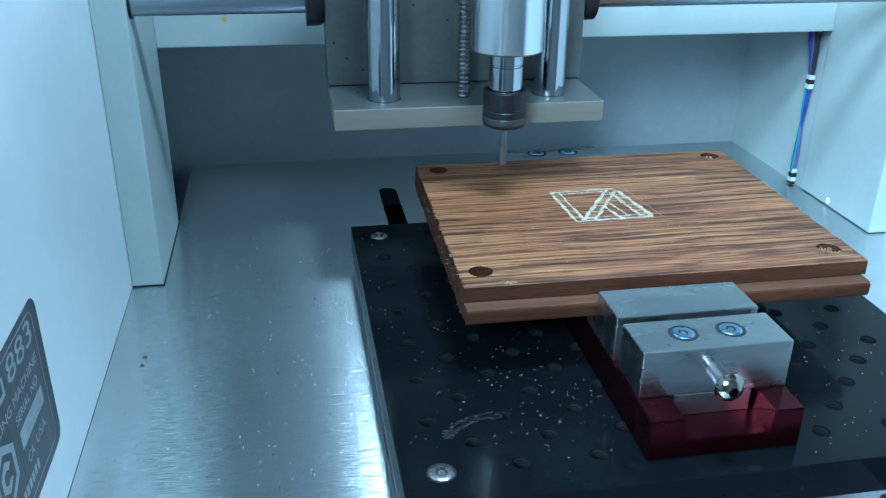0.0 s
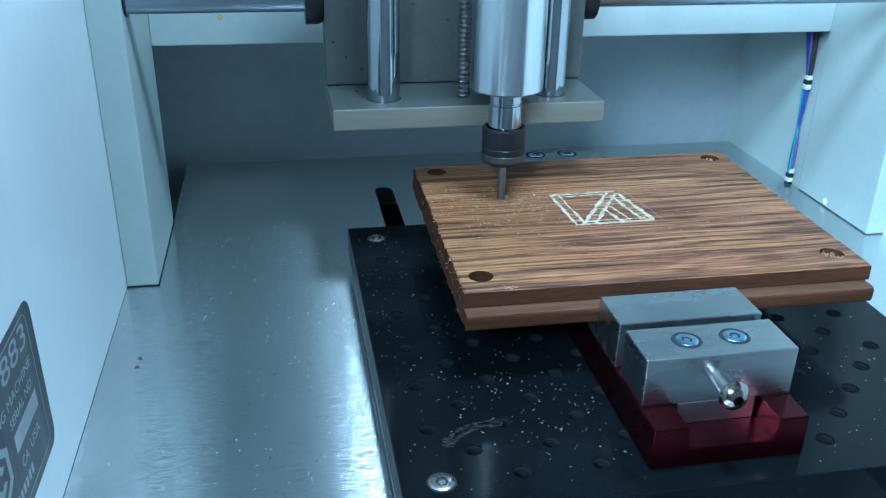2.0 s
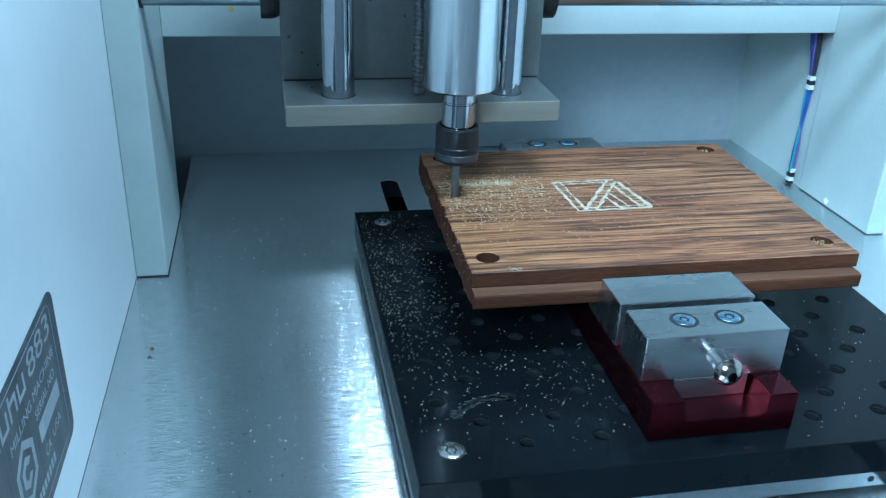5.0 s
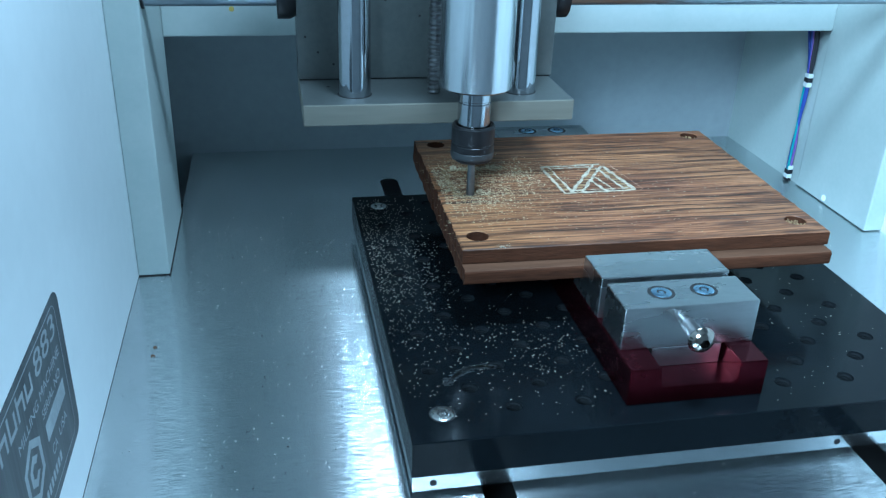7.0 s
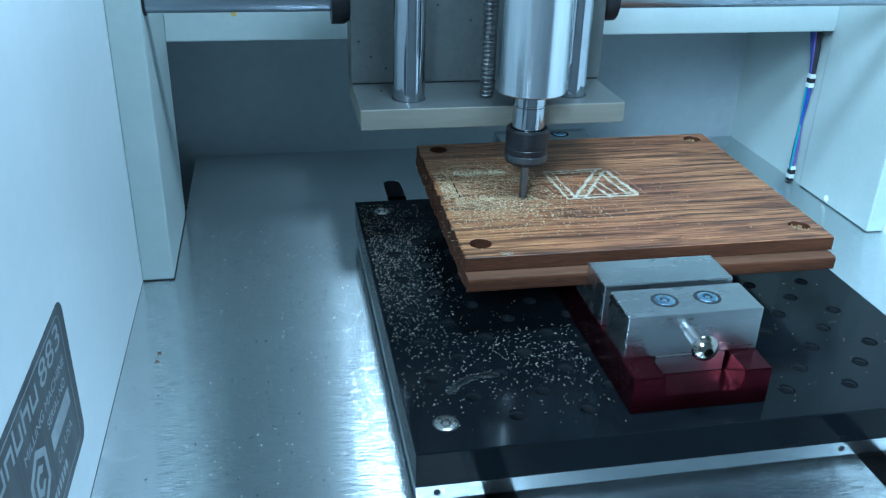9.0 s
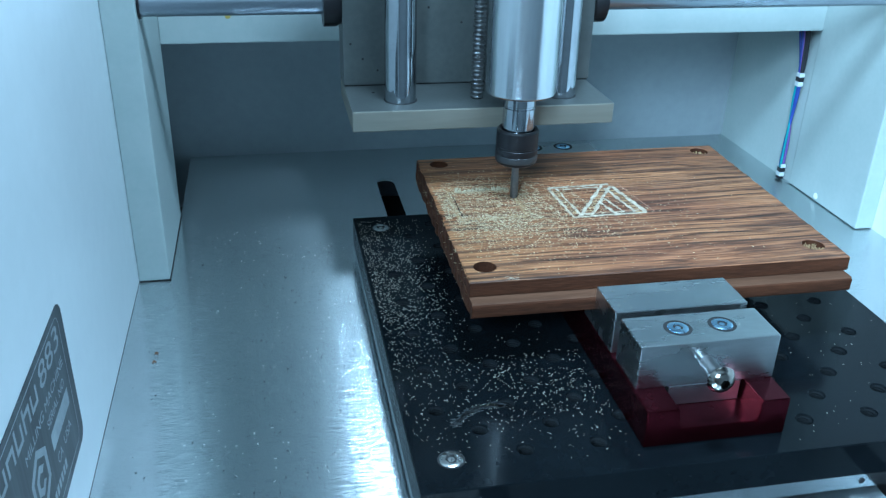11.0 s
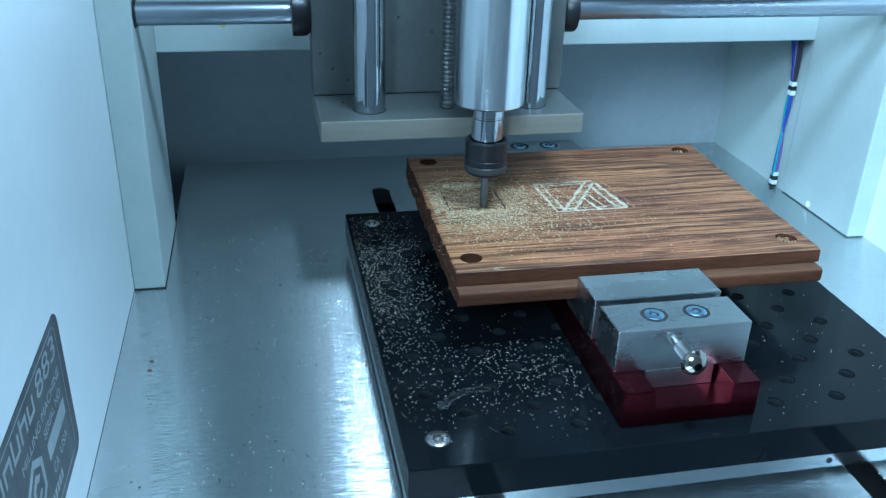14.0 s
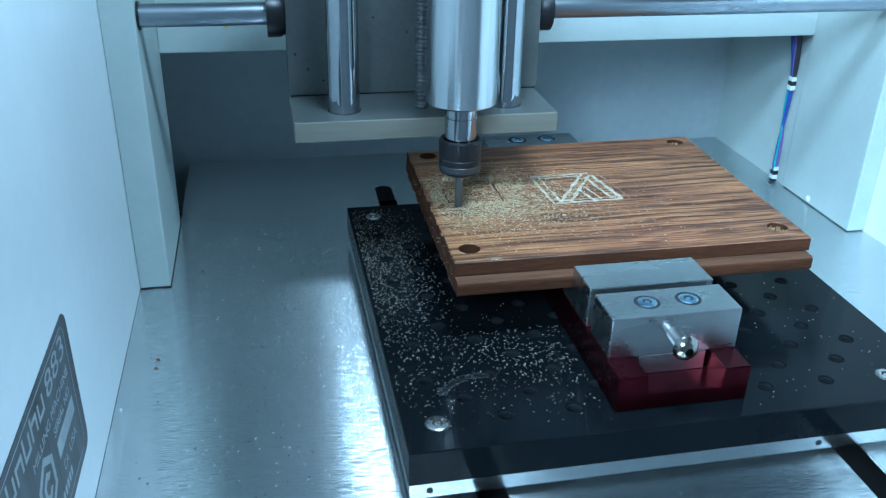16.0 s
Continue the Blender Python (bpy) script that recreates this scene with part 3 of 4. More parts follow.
MARK = [((111.3, 344.6), (113.2, 311.6), 1.1), ((115.0, 343.6), (116.6, 313.5), 0.8), ((111.0, 344.4), (141.0, 345.6), 1.2), ((115, 341.8), (135, 342.8), 0.7),
        ((112.6, 311.8), (146.5, 312.6), 1.3), ((117.5, 314.5), (144, 315.0), 0.7), ((116.0, 312.5), (137.5, 344.8), 1.3), ((121.2, 312.6), (141.0, 343.2), 1.2),
        ((129.5, 327), (132.5, 313.0), 1.2), ((132.8, 331), (136.5, 314), 1.0), ((137.5, 341), (141.5, 313.5), 1.2), ((141.8, 342.5), (146.2, 312.5), 1.5)]
for i, (p, q, w) in enumerate(MARK):
    bm = bmesh.new()
    strip(bm, p, q, w * 1.2, ZB + 0.06 + 0.01 * i, 14, 0.45, i)
    link("engraved_stroke", bm, M_pale, board, "pale engraved stroke")
bm = bmesh.new()
for i in range(9):
    y = 340.5 - 3.0 * i
    strip(bm, (112.2 + 0.06 * i * 3, y), (115.9 + 0.05 * i * 3, y - 0.2), 1.1, ZB + 0.05, 4, 0.2, 40 + i)
    strip(bm, (117.9 + 2.0 * i, 314.8 + 3.1 * i), (121.4 + 2.0 * i, 314.2 + 3.1 * i), 1.3, ZB + 0.05, 4, 0.2, 60 + i)
    strip(bm, (138.2 + 0.42 * i, 338 - 3.0 * i), (142.6 + 0.42 * i, 337.8 - 3.0 * i), 1.3, ZB + 0.05, 4, 0.2, 80 + i)
tagged(link("engraved_hatching", bm, M_dust, board), kind="stuff")
bm = bmesh.new()
strip(bm, (145.5, 346), (150.4, 313), 0.25, ZB + 0.05, 10, 0.06, 5)
link("pencil_line", bm, M_pencil, board, "thin reddish pencil line")
bm = bmesh.new()
rng = random.Random(5)
for i in range(26):
    x, y = 71.6 + rng.gauss(0, 1.3), 261.4 + rng.random() * 1.2
    an = rng.uniform(-0.9, 0.9)
    l = rng.uniform(0.8, 2.6)
    a_, c_ = (x, y, ZB + rng.uniform(0, 0.9)), (x + l * math.cos(an), y + l * math.sin(an), ZB + 0.1)
    bm.faces.new([bm.verts.new(p) for p in (a_, (a_[0], a_[1] + 0.3, a_[2]), c_)])
link("splinter", bm, M_chip, board, "pale splintered fibre at the board's edge")
for hx, hy, n in ((202.4, 272.2, 46), (204.6, 382.8, 20)):
    bm = bmesh.new()
    for i in range(n):
        an, rr = rng.uniform(0, 6.28), 4.2 * math.sqrt(rng.random())
        x, y, turn = hx + rr * math.cos(an), hy + rr * math.sin(an), rng.uniform(0, 3.14)
        bit = box(-rng.uniform(0.3, 0.8), 0.5, -0.14, 0.14, ZB - 3.2, ZB - 2.4 + 1.5 * rng.random())
        bmesh.ops.rotate(bit, matrix=Euler((0, 0, turn)).to_matrix(), verts=bit.verts)
        bmesh.ops.translate(bit, vec=(x, y, 0), verts=bit.verts)
        merge(bm, bit)
    link("packed_chips", bm, M_dust, board, "pale chips packed into the corner hole")


# torn fibres along the sawn ends
vs, fs = [], []
rng = random.Random(17)
for i in range(420):
    w = rng.random()
    left = rng.random() < 0.15
    a_, b_ = (QUAD[0], QUAD[3]) if left else (QUAD[1], QUAD[2])
    x, y = a_[0] + (b_[0] - a_[0]) * w, a_[1] + (b_[1] - a_[1]) * w
    z = rng.choice((56.3, 56.0, 51.6, 49.4, 45)) + rng.uniform(-0.5, 0.1)
    s_ = -1 if left else 1
    l, k_ = rng.uniform(0.3, 1.3), rng.uniform(-0.5, 0.5)
    o = len(vs)
    vs += [((x - 0.6 * s_) * MM, (y - 0.12) * MM, z * MM), ((x - 0.6 * s_) * MM, (y + 0.12) * MM, z * MM), ((x + l * s_) * MM, (y + k_) * MM, (z + rng.uniform(-0.6, 0.4)) * MM), ((x - 0.5 * s_) * MM, y * MM, (z - 0.25) * MM)]
    fs += [(o, o + 1, o + 2), (o + 1, o + 3, o + 2), (o + 3, o, o + 2)]
me = bpy.data.meshes.new("torn_fibres")
me.from_pydata(vs, [], fs)
me.materials.append(M_gold)
fib = new("torn_fibres", me)
fib.parent = board
tagged(fib, "pale torn fibres along the sawn ends", kind="stuff")


# ---- chips and dust ----
def chips(name, n, where, seed, material, label, size=(0.28, 1.05), thick=0.10, wide=(0.07, 0.16)):
    """Loose slivers lying at places that where(random) gives as x, y, z."""
    r = random.Random(seed)
    vs, fs = [], []
    for i in range(n):
        x, y, z = where(r)
        l, w, h = r.uniform(*size) / 2 * r.uniform(0.5, 1.0), r.uniform(*wide) / 2, thick * r.uniform(0.5, 1.2)
        an, tilt = r.uniform(0, math.pi), r.uniform(-0.3, 0.3)
        c, s_ = math.cos(an), math.sin(an)
        o = len(vs)
        for dz in (0, 1):
            for a_, b_ in ((-l, -w), (l, -w * 0.6), (l * 0.9, w), (-l * 0.8, w * 0.7)):
                vs.append(((x + a_ * c - b_ * s_) * MM, (y + a_ * s_ + b_ * c) * MM, (z + dz * h + abs(tilt) * l + tilt * a_) * MM))
        fs += [(o + 3, o + 2, o + 1, o), (o + 4, o + 5, o + 6, o + 7), (o, o + 1, o + 5, o + 4), (o + 1, o + 2, o + 6, o + 5), (o + 2, o + 3, o + 7, o + 6), (o + 3, o, o + 4, o + 7)]
    me = bpy.data.meshes.new(name)
    me.from_pydata(vs, [], fs)
    me.materials.append(material)
    return tagged(new(name, me), label, "wood chips", "", "stuff")


def in_hole(x, y, hs, cl):
    return any((x - h[0]) ** 2 + (y - h[1]) ** 2 < cl for h in hs)


def left_strip(r):
    while True:
        x, y = r.uniform(27, 29 + 33 * math.sqrt(r.random())), r.gauss(335, 50)
        if 212 < y < 391 and not in_hole(x, y, holes, 10):
            return x, y, TZ


def front_strip(r):
    while True:
        x, y = r.gauss(80, 22), r.gauss(243, 19)
        if 30 < x < 101 and 196 < y < 262 and not in_hole(x, y, holes, 10):
            return x, y, TZ


def sparse(r):
    while True:
        x, y = r.uniform(30, 232), r.uniform(194, 300)
        if not (101 < x < 155) and not in_hole(x, y, holes, 10):
            return x, y, TZ


def on_board(cx, cy, sx, sy):
    def place(r):
        while True:
            x, y = r.gauss(cx, sx), r.gauss(cy, sy)
            swept = 66 < x < 95 and 319 < y < 343
            clump = noise.noise(Vector((x * 0.22, y * 0.35, 3.0)))
            if (swept and r.random() < 0.6) or r.random() > 0.75 + clump:
                continue
            if 58 < x < 209 and 263 < y < 386 and not in_hole(x, y, [(63.5, 273.7), (202.5, 272), (205, 384), (67, 381)], 28):
                return x, y, ZB
    return place


def jaw_top(r):
    return r.uniform(105, 151), r.uniform(237, 252) if r.random() < 0.7 else r.uniform(214, 229), 55.0


FLIGHTS = []


def lands(ob, t, off):
    """The chips leave the cut at t and come to rest a third of a second later."""
    FLIGHTS.append((ob, t, off))


PALE = "pale wood chips scattered over the black table"
RIDE = [chips("wood_chips", 40, left_strip, 11, M_chip, PALE), chips("wood_chips", 60, front_strip, 12, M_chip, PALE), chips("wood_chips", 170, sparse, 13, M_chip, PALE),
        chips("wood_chips", 70, on_board(120, 310, 45, 30), 14, M_chip, "a few pale wood chips on the board"), chips("wood_chips", 30, jaw_top, 15, M_chip, "a few wood chips on the steel jaw")]
for i, (t, n) in enumerate(((1.3, 60), (2.2, 110), (3.0, 150), (3.7, 190), (4.6, 240), (5.4, 260), (6.2, 260), (7.2, 160), (8.2, 160), (9.6, 160), (10.8, 160))):
    lands(chips("wood_chips", int(n * 1.1), left_strip, 30 + i, M_chip, PALE), t, (0, 0, -3))
for i, (t, n) in enumerate(((1.7, 40), (3.4, 50), (5.0, 110), (7.0, 80), (8.6, 110), (10.2, 90))):
    lands(chips("wood_chips", n, front_strip, 50 + i, M_chip, PALE), t, (0, 0, -3))
DUST = "pale wood chips and dust round the cut"
for i, (t, n, cx, cy, sx, sy) in enumerate(((1.15, 70, 90, 343, 7, 5), (1.6, 90, 84, 338, 14, 9), (2.3, 160, 84, 340, 12, 8), (2.9, 200, 78, 338, 12, 9), (3.5, 220, 76, 337, 14, 10), (4.2, 220, 72, 335, 12, 12),
                                            (5.0, 240, 70, 330, 9, 14), (5.8, 260, 72, 322, 10, 12), (6.5, 280, 76, 318, 13, 11), (7.1, 280, 80, 314, 14, 10), (7.7, 300, 84, 312, 15, 11), (8.3, 300, 90, 314, 17, 12),
                                            (8.9, 300, 96, 318, 17, 13), (9.6, 300, 98, 324, 18, 14), (10.4, 300, 98, 330, 18, 14), (11.2, 260, 96, 322, 20, 14), (13.0, 240, 88, 318, 16, 12), (14.6, 240, 84, 320, 16, 12))):
    lands(chips("wood_chips", int(n * (4.0 if i < 6 else 2.5)), on_board(cx, cy - 2, sx * 1.2, sy * 1.25), 70 + i, M_gold if i % 3 else M_dust, DUST, (0.3, 1.2), 0.15, (0.11, 0.22)), t, (0, 0, -2.6))
for i, (t, n) in enumerate(((2.4, 200), (6.0, 420), (9.4, 420))):
    lands(chips("wood_chips", n, on_board(104, 304, 36, 26), 95 + i, M_gold, "a few pale wood chips on the board"), t, (0, 0, -2.6))
tagged(chips("floor_dust", 460, lambda r: (r.uniform(-78, 22), r.uniform(180, 470), 0), 21, M_fleck, "pale dust flecks on the steel floor", (0.35, 1.3), 0.15), category="dust")
# chips coloured near-black: their dark look against the floor's glare is painted
SPECKS = []
for i, (t, n, spread) in enumerate(((0, 110, 22), (2.4, 60, 30), (4.6, 90, 42), (7.2, 80, 48), (9.6, 80, 48), (12.4, 50, 48))):
    ob = chips("floor_dust", n, lambda r, w=spread: (24 - abs(r.gauss(0, w)), r.uniform(170, 420), 0) if w < 25 else (max(-78, 24 - abs(r.gauss(0, w))), r.uniform(180, 440), 0), 220 + i, M_dark, "dark specks on the steel floor beside the table", (0.35, 1.1), 0.25)
    tagged(ob, category="dust")
    if t:
        SPECKS.append((ob, t))
tagged(chips("floor_dust", 40, lambda r: (r.uniform(240, 320), r.uniform(200, 540), 0), 23, M_fleck, "pale dust flecks on the steel floor", (0.4, 1.4), 0.1), category="dust")
tagged(chips("floor_dust", 60, lambda r: (r.uniform(64, 188), r.uniform(150, 230), 0), 24, M_fleck, "pale dust flecks on the steel floor", (0.4, 1.3), 0.1), category="dust")
for y, sd in ((327.8, 1), (321, 2)):
    r = random.Random(sd)
    bm = lathe([(0.9, 0), (0.7, 0.3), (0.2, 0.5), (0, 0.5)], (-66.6 - 0.3 * sd, y, 0), seg=9)
    for v in bm.verts:
        v.co.x += r.uniform(-0.3, 0.3)
        v.co.y += r.uniform(-0.5, 0.5)
    tagged(link("wood_crumb", bm, M_rust), "reddish wood crumb on the steel floor", "crumb")

# ---- the cut as it grows: ragged pale burrs thrown up along the tool's way ----
CUTS = []


def burr(a, c, t, crest, seed):
    r = random.Random(seed)
    bm = bmesh.new()
    strip(bm, a, c, 1.5, 0.06, 8, 0.5, seed)
    d = Vector((c[0] - a[0], c[1] - a[1], 0))
    n = Vector((-d.y, d.x, 0)).normalized()
    if n.y < 0:
        n = -n
    for i in range(17):
        p = Vector((*a, 0)) + d * r.random() + n * (1.2 + r.uniform(-0.4, 0.5))
        w, h = r.uniform(0.2, 0.6), 1.2 * crest * r.random() ** 1.3
        lean = Vector((r.uniform(-0.6, 0.6), r.uniform(-0.2, 0.5), 0))
        q = d.normalized() * w
        bm.faces.new([bm.verts.new(v) for v in (p - q, p + q, p + q * 0.3 + lean + Vector((0, 0, h)), p - q * 0.5 + lean + Vector((0, 0, h * 0.8)))])
    ob = link("cut_burr", bm, M_burr if crest > 0.6 else M_dust, board, "pale ragged burr along the fresh cut")
    CUTS.append((ob, t))


def kerf(a, c, t, seed):
    """The narrow bottom of the cut: a flat strip, its shade painted near-black."""
    bm = bmesh.new()
    strip(bm, a, c, 0.7, 0.16, 8, 0.15, seed)
    CUTS.append((link("cut_kerf", bm, M_recess, board, "narrow dark kerf of the cut"), t))


kerf((65.6, 340), (65.4, 318.5), 8.3, 200)
kerf((90.5, 339), (90.7, 318), 11.2, 201)
for i in range(7):
    x = 92.4 - 4.1 * i
    burr((x, 345.2), (x - 4.2, 345.2), 1.85 + 0.32 * i, (0.8, 1.9, 1.2, 1.8, 0.9, 1.6, 0.6)[i], 100 + i)
for i in range(5):
    burr((63.6, 344 - 5.7 * i), (63.8, 338.2 - 5.7 * i), 4.35 + 0.47 * i, 0.5, 120 + i)
for i in range(7):
    burr((63.6 + 4.3 * i, 315.3), (67.9 + 4.3 * i, 315.3), 6.75 + 0.34 * i, 0.4, 140 + i)
for i in range(4):
    burr((93.4, 316.5 + 5.8 * i), (93.2, 322.3 + 5.8 * i), 9.2 + 0.45 * i, 0.5, 160 + i)
for i in range(3):
    burr((91.5 - 4 * i, 316.8), (87.5 - 4 * i, 316.9), 12.9 + 0.3 * i, 0.3, 170 + i)

# ---- small things on the enclosure ----
badge = thing("maker_badge", "dark brushed metal name badge with pale print on the white panel", "badge")
b = bmesh.new()
rim = []
for cy, cz, a0 in ((244, 68, 0), (143, 68, 90), (143, 26, 180), (244, 26, 270)):
    for k in range(7):
        an = radians(a0 + 15 * k)
        rim.append((cy + 5 * math.cos(an), cz + 5 * math.sin(an)))
sides = [[b.verts.new((x, *p)) for p in rim] for x in (-81.0, -80.72)]
b.faces.new(sides[1])
for k in range(len(rim)):
    b.faces.new((sides[0][k], sides[0][k - 1], sides[1][k - 1], sides[1][k]))
bmesh.ops.recalc_face_normals(b, faces=b.faces[:])
link("badge_plate", b, M_badge, badge)


def badge_bar(y0, y1, z0, z1, lean=0.0):
    bm = box(-80.72, -80.67, y0, y1, z0, z1)
    for v in bm.verts:
        v.co.y += lean * (v.co.z - z0)
    link("print_bar", bm, M_print, badge)


def lettering(text, y0, y1, z0, z1, name="lettering"):
    """Raised print on the badge: the built-in font fitted into y0..y1 by z0..z1."""
    cu = bpy.data.curves.new("text", "FONT")
    cu.body = text
    cu.extrude = 0.02
    holder = bpy.data.objects.new("text", cu)
    me = holder.to_mesh()
    bm = bmesh.new()
    bm.from_mesh(me)
    holder.to_mesh_clear()
    bpy.data.objects.remove(holder)
    bpy.data.curves.remove(cu)
    xs, ys = [v.co.x for v in bm.verts], [v.co.y for v in bm.verts]
    for v in bm.verts:
        u, w = (v.co.x - min(xs)) / (max(xs) - min(xs)), (v.co.y - min(ys)) / (max(ys) - min(ys))
        v.co = Vector((-80.67 + v.co.z, y0 + u * (y1 - y0), z0 + w * (z1 - z0)))
    bmesh.ops.recalc_face_normals(bm, faces=bm.faces[:])
    return link(name, bm, M_print, badge)


for i in range(7):
    y = 205 - 8.8 * i
    badge_bar(y - 1.4, y, 61.9, 69.5 if i % 3 else 67.6)
    badge_bar(y + 4.2, y + 5.6, 61.9, 67.6)
    badge_bar(y, y + 4.2, 66.2 if i % 2 else 61.9, 67.6 if i % 2 else 63.3)
lettering("883", 214.6, 240.2, 61.9, 69.5)
lettering("MILLING MACHINE", 190.5, 239.8, 54.8, 57.9)
lettering("SERIAL NO", 213.6, 236.8, 49.0, 52.0)
badge_bar(214.4, 238.8, 40.7, 46.6)
lettering("USA", 225.8, 236.0, 34.0, 37.4)
lettering("CA", 216.6, 222.6, 34.0, 37.4)
y = 150
while y < 224:
    badge_bar(y, y + 1.9, 27.6, 30.8)
    y += 3.0
for r0, r1 in ((10.2, 7.4), (5.0, 2.4)):
    ring = bmesh.new()
    rings = [[ring.verts.new((-80.67, 199 + r_ * math.cos(math.pi / 3 * i + 0.5236), 43.2 + r_ * math.sin(math.pi / 3 * i + 0.5236))) for i in range(6)] for r_ in (r0, r1)]
    for i in range(6):
        if r0 > 8 or i != 5:
            ring.faces.new((rings[0][i], rings[0][(i + 1) % 6], rings[1][(i + 1) % 6], rings[1][i]))
    link("emblem", ring, M_print, badge, "pale hexagonal emblem outline")
b = box(-80.72, -80.67, 142, 239.5, 70.6, 70.9)
box(-80.72, -80.67, 243.2, 243.5, 28, 67, 0, b)
box(-80.72, -80.67, 142, 239.5, 24.1, 24.4, 0, b)
for k in range(6):
    for cz, sg in ((67, 1), (28, -1)):
        a0, a1 = [math.pi / 2 * (k + e) / 6 for e in (0, 1)]
        f = [(239.5 + r_ * math.cos(a), cz + sg * r_ * math.sin(a)) for r_, a in ((4.0, a0), (4.0, a1), (3.7, a1), (3.7, a0))]
        b.faces.new([b.verts.new((-80.67, *p)) for p in f])
link("print_bar", b, M_print, badge, "thin pale border line")


def tube(path, r, seg=10):
    """A round wire along a smooth way through the points."""
    pts = []
    n = len(path)
    for i in range(n - 1):
        p = [Vector(path[max(0, min(n - 1, i + k))]) for k in (-1, 0, 1, 2)]
        for s_ in range(6):
            t = s_ / 6
            pts.append(0.5 * ((2 * p[1]) + (-p[0] + p[2]) * t + (2 * p[0] - 5 * p[1] + 4 * p[2] - p[3]) * t * t + (-p[0] + 3 * p[1] - 3 * p[2] + p[3]) * t ** 3))
    pts.append(Vector(path[-1]))
    bm = bmesh.new()
    rings = []
    for i, p in enumerate(pts):
        d = (pts[min(i + 1, len(pts) - 1)] - pts[max(0, i - 1)]).normalized()
        u = d.cross(Vector((0, 1, 0.01))).normalized()
        w = d.cross(u)
        rings.append([bm.verts.new(p + r * (u * math.cos(2 * math.pi * k / seg) + w * math.sin(2 * math.pi * k / seg))) for k in range(seg)])
    for p, q in zip(rings, rings[1:]):
        for k in range(seg):
            bm.faces.new((p[k], p[(k + 1) % seg], q[(k + 1) % seg], q[k]))
    return bm


cable = thing("wire_loom", "thin coloured wires with white connectors hanging beside the post", "cable")
WIRES = ((M_blue, 2.9, "blue wire"), (M_wblack, 1.3, "black wire"), (M_violet, 2.2, "violet wire"), (M_blue, 4.0, "blue wire"), (M_wred, 0.4, "red wire"), (M_wyellow, -0.2, "yellow wire"), (M_blue, 0.6, "blue wire"),
         (M_violet, 3.3, "violet wire"), (M_wblack, 4.4, "black wire"), (M_wblack, 5.2, "black wire"), (M_wblack, -1.1, "black wire"), (M_blue, 1.8, "blue wire"))
for i, (m_, o, lab) in enumerate(WIRES):
    wob = math.sin(i * 2.3)
    spread = (i % 6 - 2.5) * 0.75
    path = [(313.0 - 1.2 + spread, 487 - o * 1.3, 103), (312.6 + spread * 0.9, 484.5 - o * 1.2, 92), (312.4 + 0.5 * wob + spread * 0.5, 480.5 - o * 0.6, 78), (312.4 + spread * 0.2, 478.6 - o * 0.25, 67)]
    link("wire", tube(path, 0.6 if m_ in (M_wred, M_wyellow) else 1.0), m_, cable, lab)
for m_, dx, dy, lab in ((M_blue, 0.6, -0.6, "blue wire"), (M_blue, -0.5, -0.4, "blue wire"), (M_teal, -0.9, 0.9, "teal wire"), (M_violet, 0.9, 0.8, "violet wire")):
    path = [(312.4 + dx, 478 + dy, 65), (312.3 + dx * 0.8, 478 + dy * 1.2, 53), (312.0 + dx * 0.3, 478 + dy * 0.2, 40), (311.8 + dx, 477.8 - dy, 26), (311.6 + dx, 477.6 - dy * 1.1, 16), (311.5 + dx, 477.5 - dy, 9)]
    link("wire", tube(path, 0.8), m_, cable, lab)
for z0, z1, m_ in ((68.4, 71, M_white), (65.6, 68.4, M_wblack), (62.6, 65.6, M_white), (8.6, 11.2, M_white), (5.6, 8.6, M_wblack), (2.8, 5.6, M_white), (1, 2.0, M_wblack)):
    link("connector", box(310.4, 313.9, 475.4, 479.6, z0, z1, 0.4), m_, cable)
for x, z in ((24, 115), (29.5, 108), (36.4, 102.5), (75.6, 124), (60, 131)):
    link("tapped_hole", lathe([(0.55, 0), (0.5, 0.15), (0, 0.15)], (x, 394.5, z), "y", 12), M_dark, head)
link("tapped_hole", lathe([(0.8, 0), (0.7, 0.08), (0, 0.08)], (33, 384, 95.1), "z", 12), M_dark, head)
link("yellow_smear", lathe([(1.4, 0), (1.1, 0.12), (0, 0.12)], (-31, 468, 113), "y", 12), M_wyellow, beam, "small yellow paint smear")

# ---- the room behind the camera ----
b = box(-1350, 1500, -1510, -1500, -750, 1450)
structure("room_wall_behind", b, M_room, "plain pale room wall", "wall")
structure("room_wall_beyond", box(-1350, 1500, 1000, 1010, -750, 1450), M_room, "plain pale room wall", "wall")
structure("room_wall_side", box(-1360, -1350, -1500, 1000, -750, 1450), M_room, "plain pale room wall", "wall")
structure("room_wall_far_side", box(1500, 1510, -1500, 1000, -750, 1450), M_room, "plain pale room wall", "wall")
structure("room_ceiling", box(-1350, 1500, -1500, 1000, 1450, 1460), M_room, "plain pale room ceiling", "ceiling")
structure("room_floor", box(-1350, 1500, -1500, 1000, -760, -750), M_bench, "dark room floor", "floor")
# unseen warm panel, added as reflector for a warm stripe on the spindle
structure("warm_reflector", box(-1350, -1320, -1490, -770, -750, 1270, 2), M_warm_panel, "unseen warm brown panel added by the room wall", "door")
structure("bench_top", box(-500, 900, 20, 990, -80, -41, 2), M_bench, "dark bench top under the machine", "bench")


# ---- motion ----
def at_time(rows, t):
    for (t0, v0), (t1, v1) in zip(rows, rows[1:]):
        if t0 <= t <= t1:
            return v0 + (v1 - v0) * (t - t0) / max(1e-6, t1 - t0)
    return rows[-1][1]


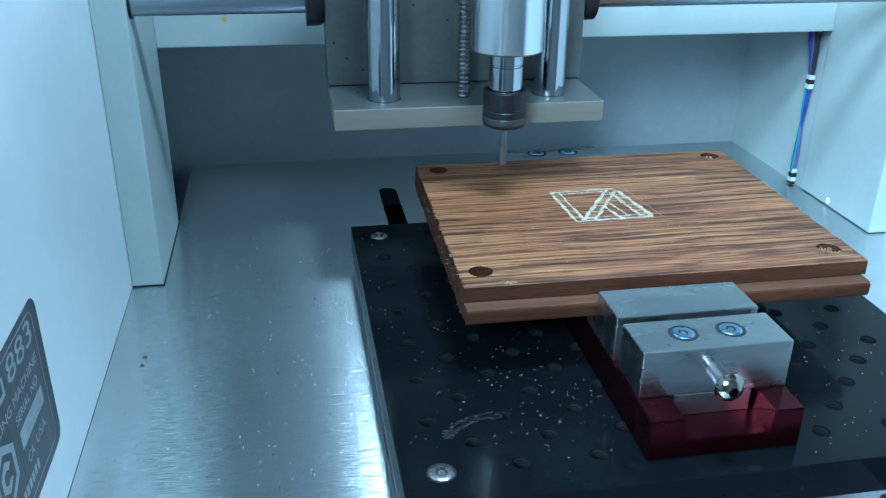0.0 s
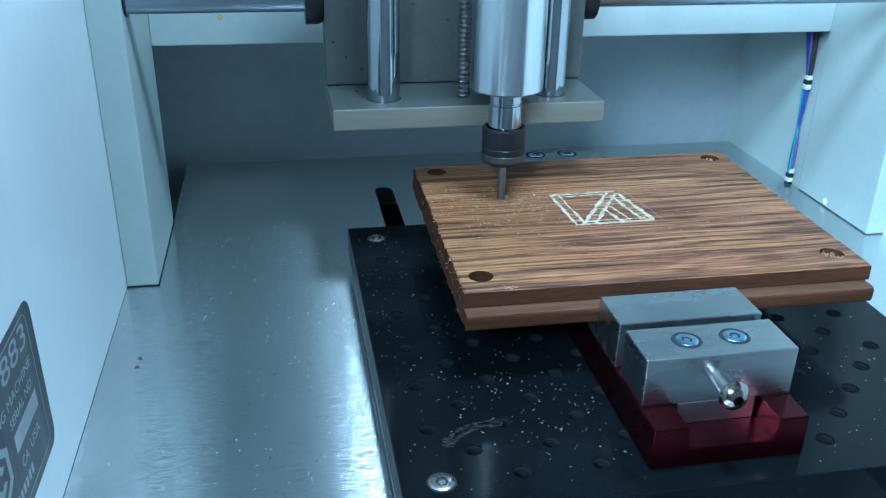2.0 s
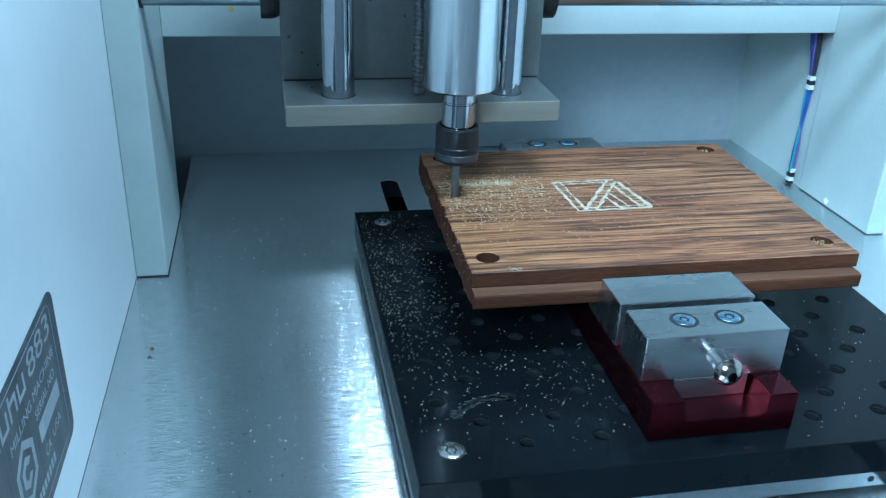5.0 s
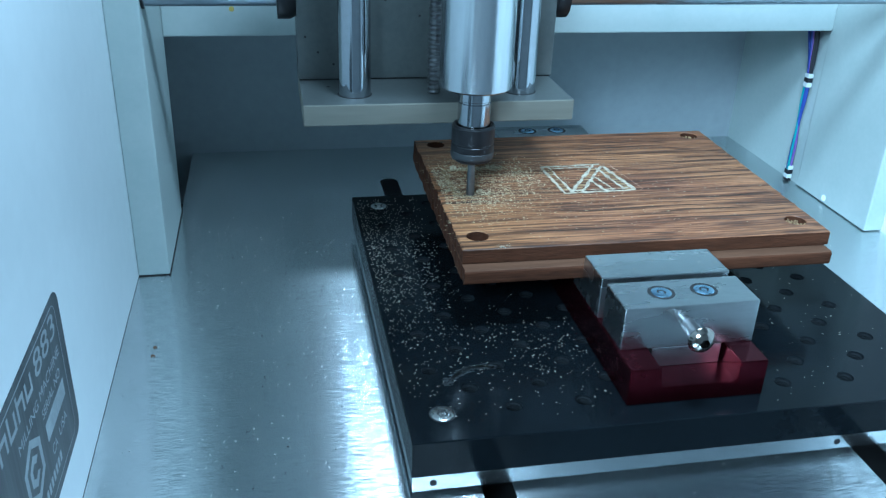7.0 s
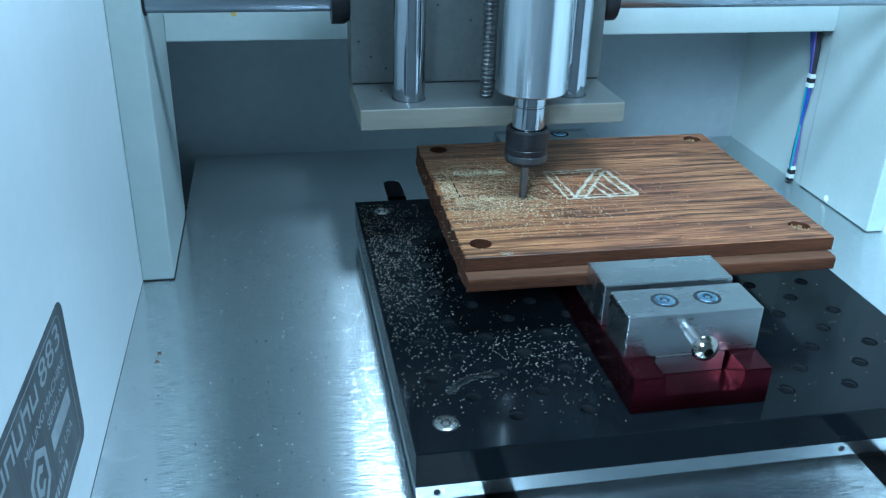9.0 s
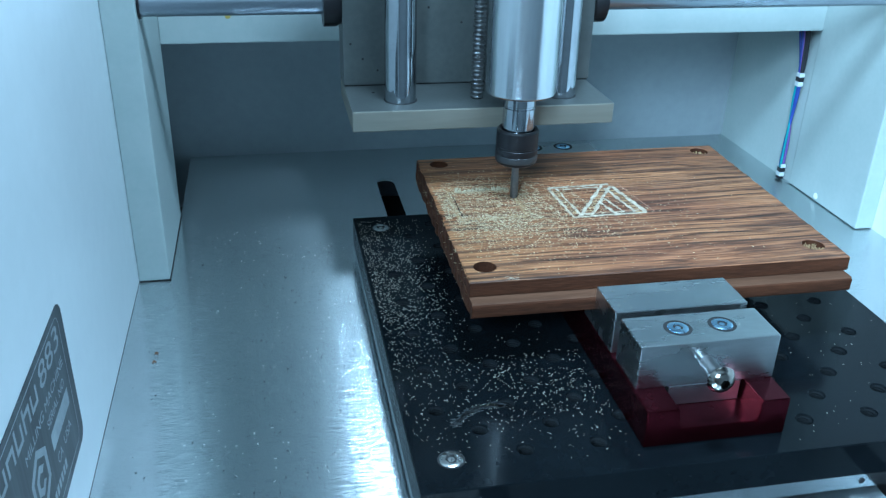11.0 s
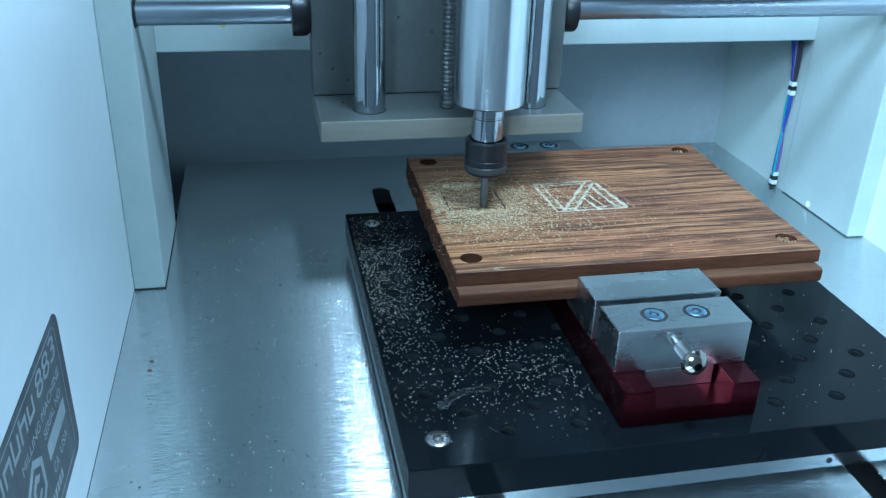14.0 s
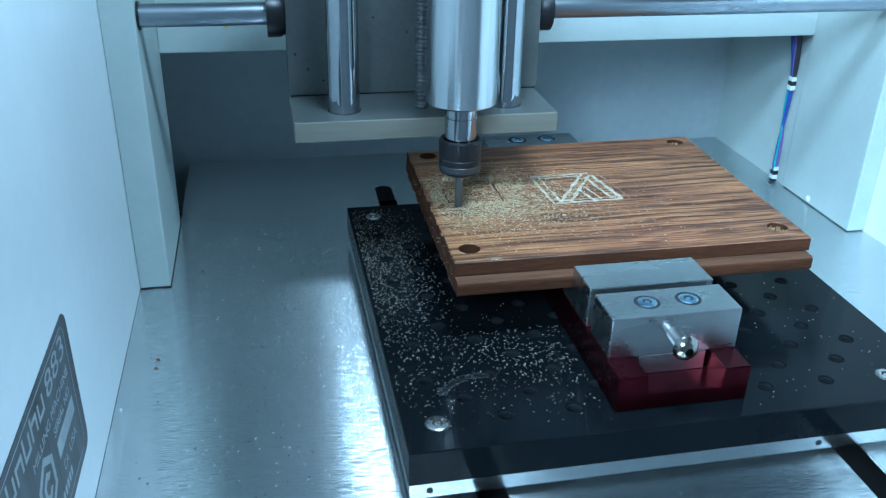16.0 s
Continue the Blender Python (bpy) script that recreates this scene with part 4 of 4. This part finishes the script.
def motions():
    x_rows = [(0, -3.1), (0.8, -3.1), (1.05, -2.2), (1.45, -0.2), (1.81, 0.0), (1.9, -0.9), (2.5, -8.8), (3, -15.0), (3.5, -21.3), (3.95, -27.2), (4.05, -27.8), (6.42, -27.8),
              (6.52, -26.9), (7, -21.0), (7.5, -14.8), (8, -8.6), (8.5, -2.4), (8.8, 1.5), (8.9, 2.1), (10.5, 2.1), (10.9, 1.5), (12.62, 1.5), (12.72, 0.5), (13, -3.1), (13.48, -9.4), (13.58, -10.2), (14.2, -10.4),
              (14.4, -11.1), (15.08, -11.2), (15.18, -12.1), (15.5, -16.3), (16, -22.5)]
    y_rows = [(0, 2.2), (1.0, 2.2), (1.5, 0.0), (4.03, 0.0), (4.15, 0.9), (6.3, 28.6), (6.42, 29.9), (8.85, 29.9), (8.95, 29.0), (10.7, 6.6), (10.8, 5.6), (10.9, 6.6), (11.5, 14.2), (12, 20.7),
              (12.55, 27.7), (12.68, 29.2), (13.55, 29.2), (13.65, 28.0), (14, 23.2), (14.26, 19.8), (14.33, 19.2), (14.4, 20.0), (15.03, 28.2), (15.12, 29.2), (16, 29.2)]
    z_rows = [(0, 16), (0.1, 13.7), (0.2, 10.8), (0.3, 8.3), (0.4, 6.4), (0.5, 4.9), (0.6, 3.5), (0.7, 2.3), (0.8, 1.2), (0.9, 0.3), (1.0, 0), (16, 0)]
    walk(head, [(t, pose(x * MM, 0, 0)) for t, x in x_rows])
    walk(spindle, [(t, pose(0, 0, z * MM)) for t, z in z_rows])
    times = {t for t, _ in y_rows}
    for _, t, _ in FLIGHTS:
        times |= {t, round(t + 0.3, 3)}
    times = sorted(times)
    for ob in (table, vise, board, *RIDE):
        walk(ob, [(t, pose(0, at_time(y_rows, t) * MM, 0)) for t in times])
    for ob, t0, off in FLIGHTS:
        rows = []
        for t in times:
            k = min(1.0, max(0.0, 1 - (t - t0) / 0.3))
            rows.append((t, pose(off[0] * k * MM, (at_time(y_rows, t) + off[1] * k) * MM, off[2] * k * MM)))
        walk(ob, rows)
    for ob, t0 in SPECKS:
        walk(ob, [(0, pose(0, 0, -2 * MM)), (t0, pose(0, 0, -2 * MM)), (t0 + 0.2, pose(0, 0, 0)), (16, pose(0, 0, 0))])
    for ob, t0 in CUTS:
        walk(ob, [(0, pose(0, 0, (ZB - 3) * MM)), (t0, pose(0, 0, (ZB - 3) * MM)), (t0 + 0.15, pose(0, 0, ZB * MM)), (16, pose(0, 0, ZB * MM))])


motions()
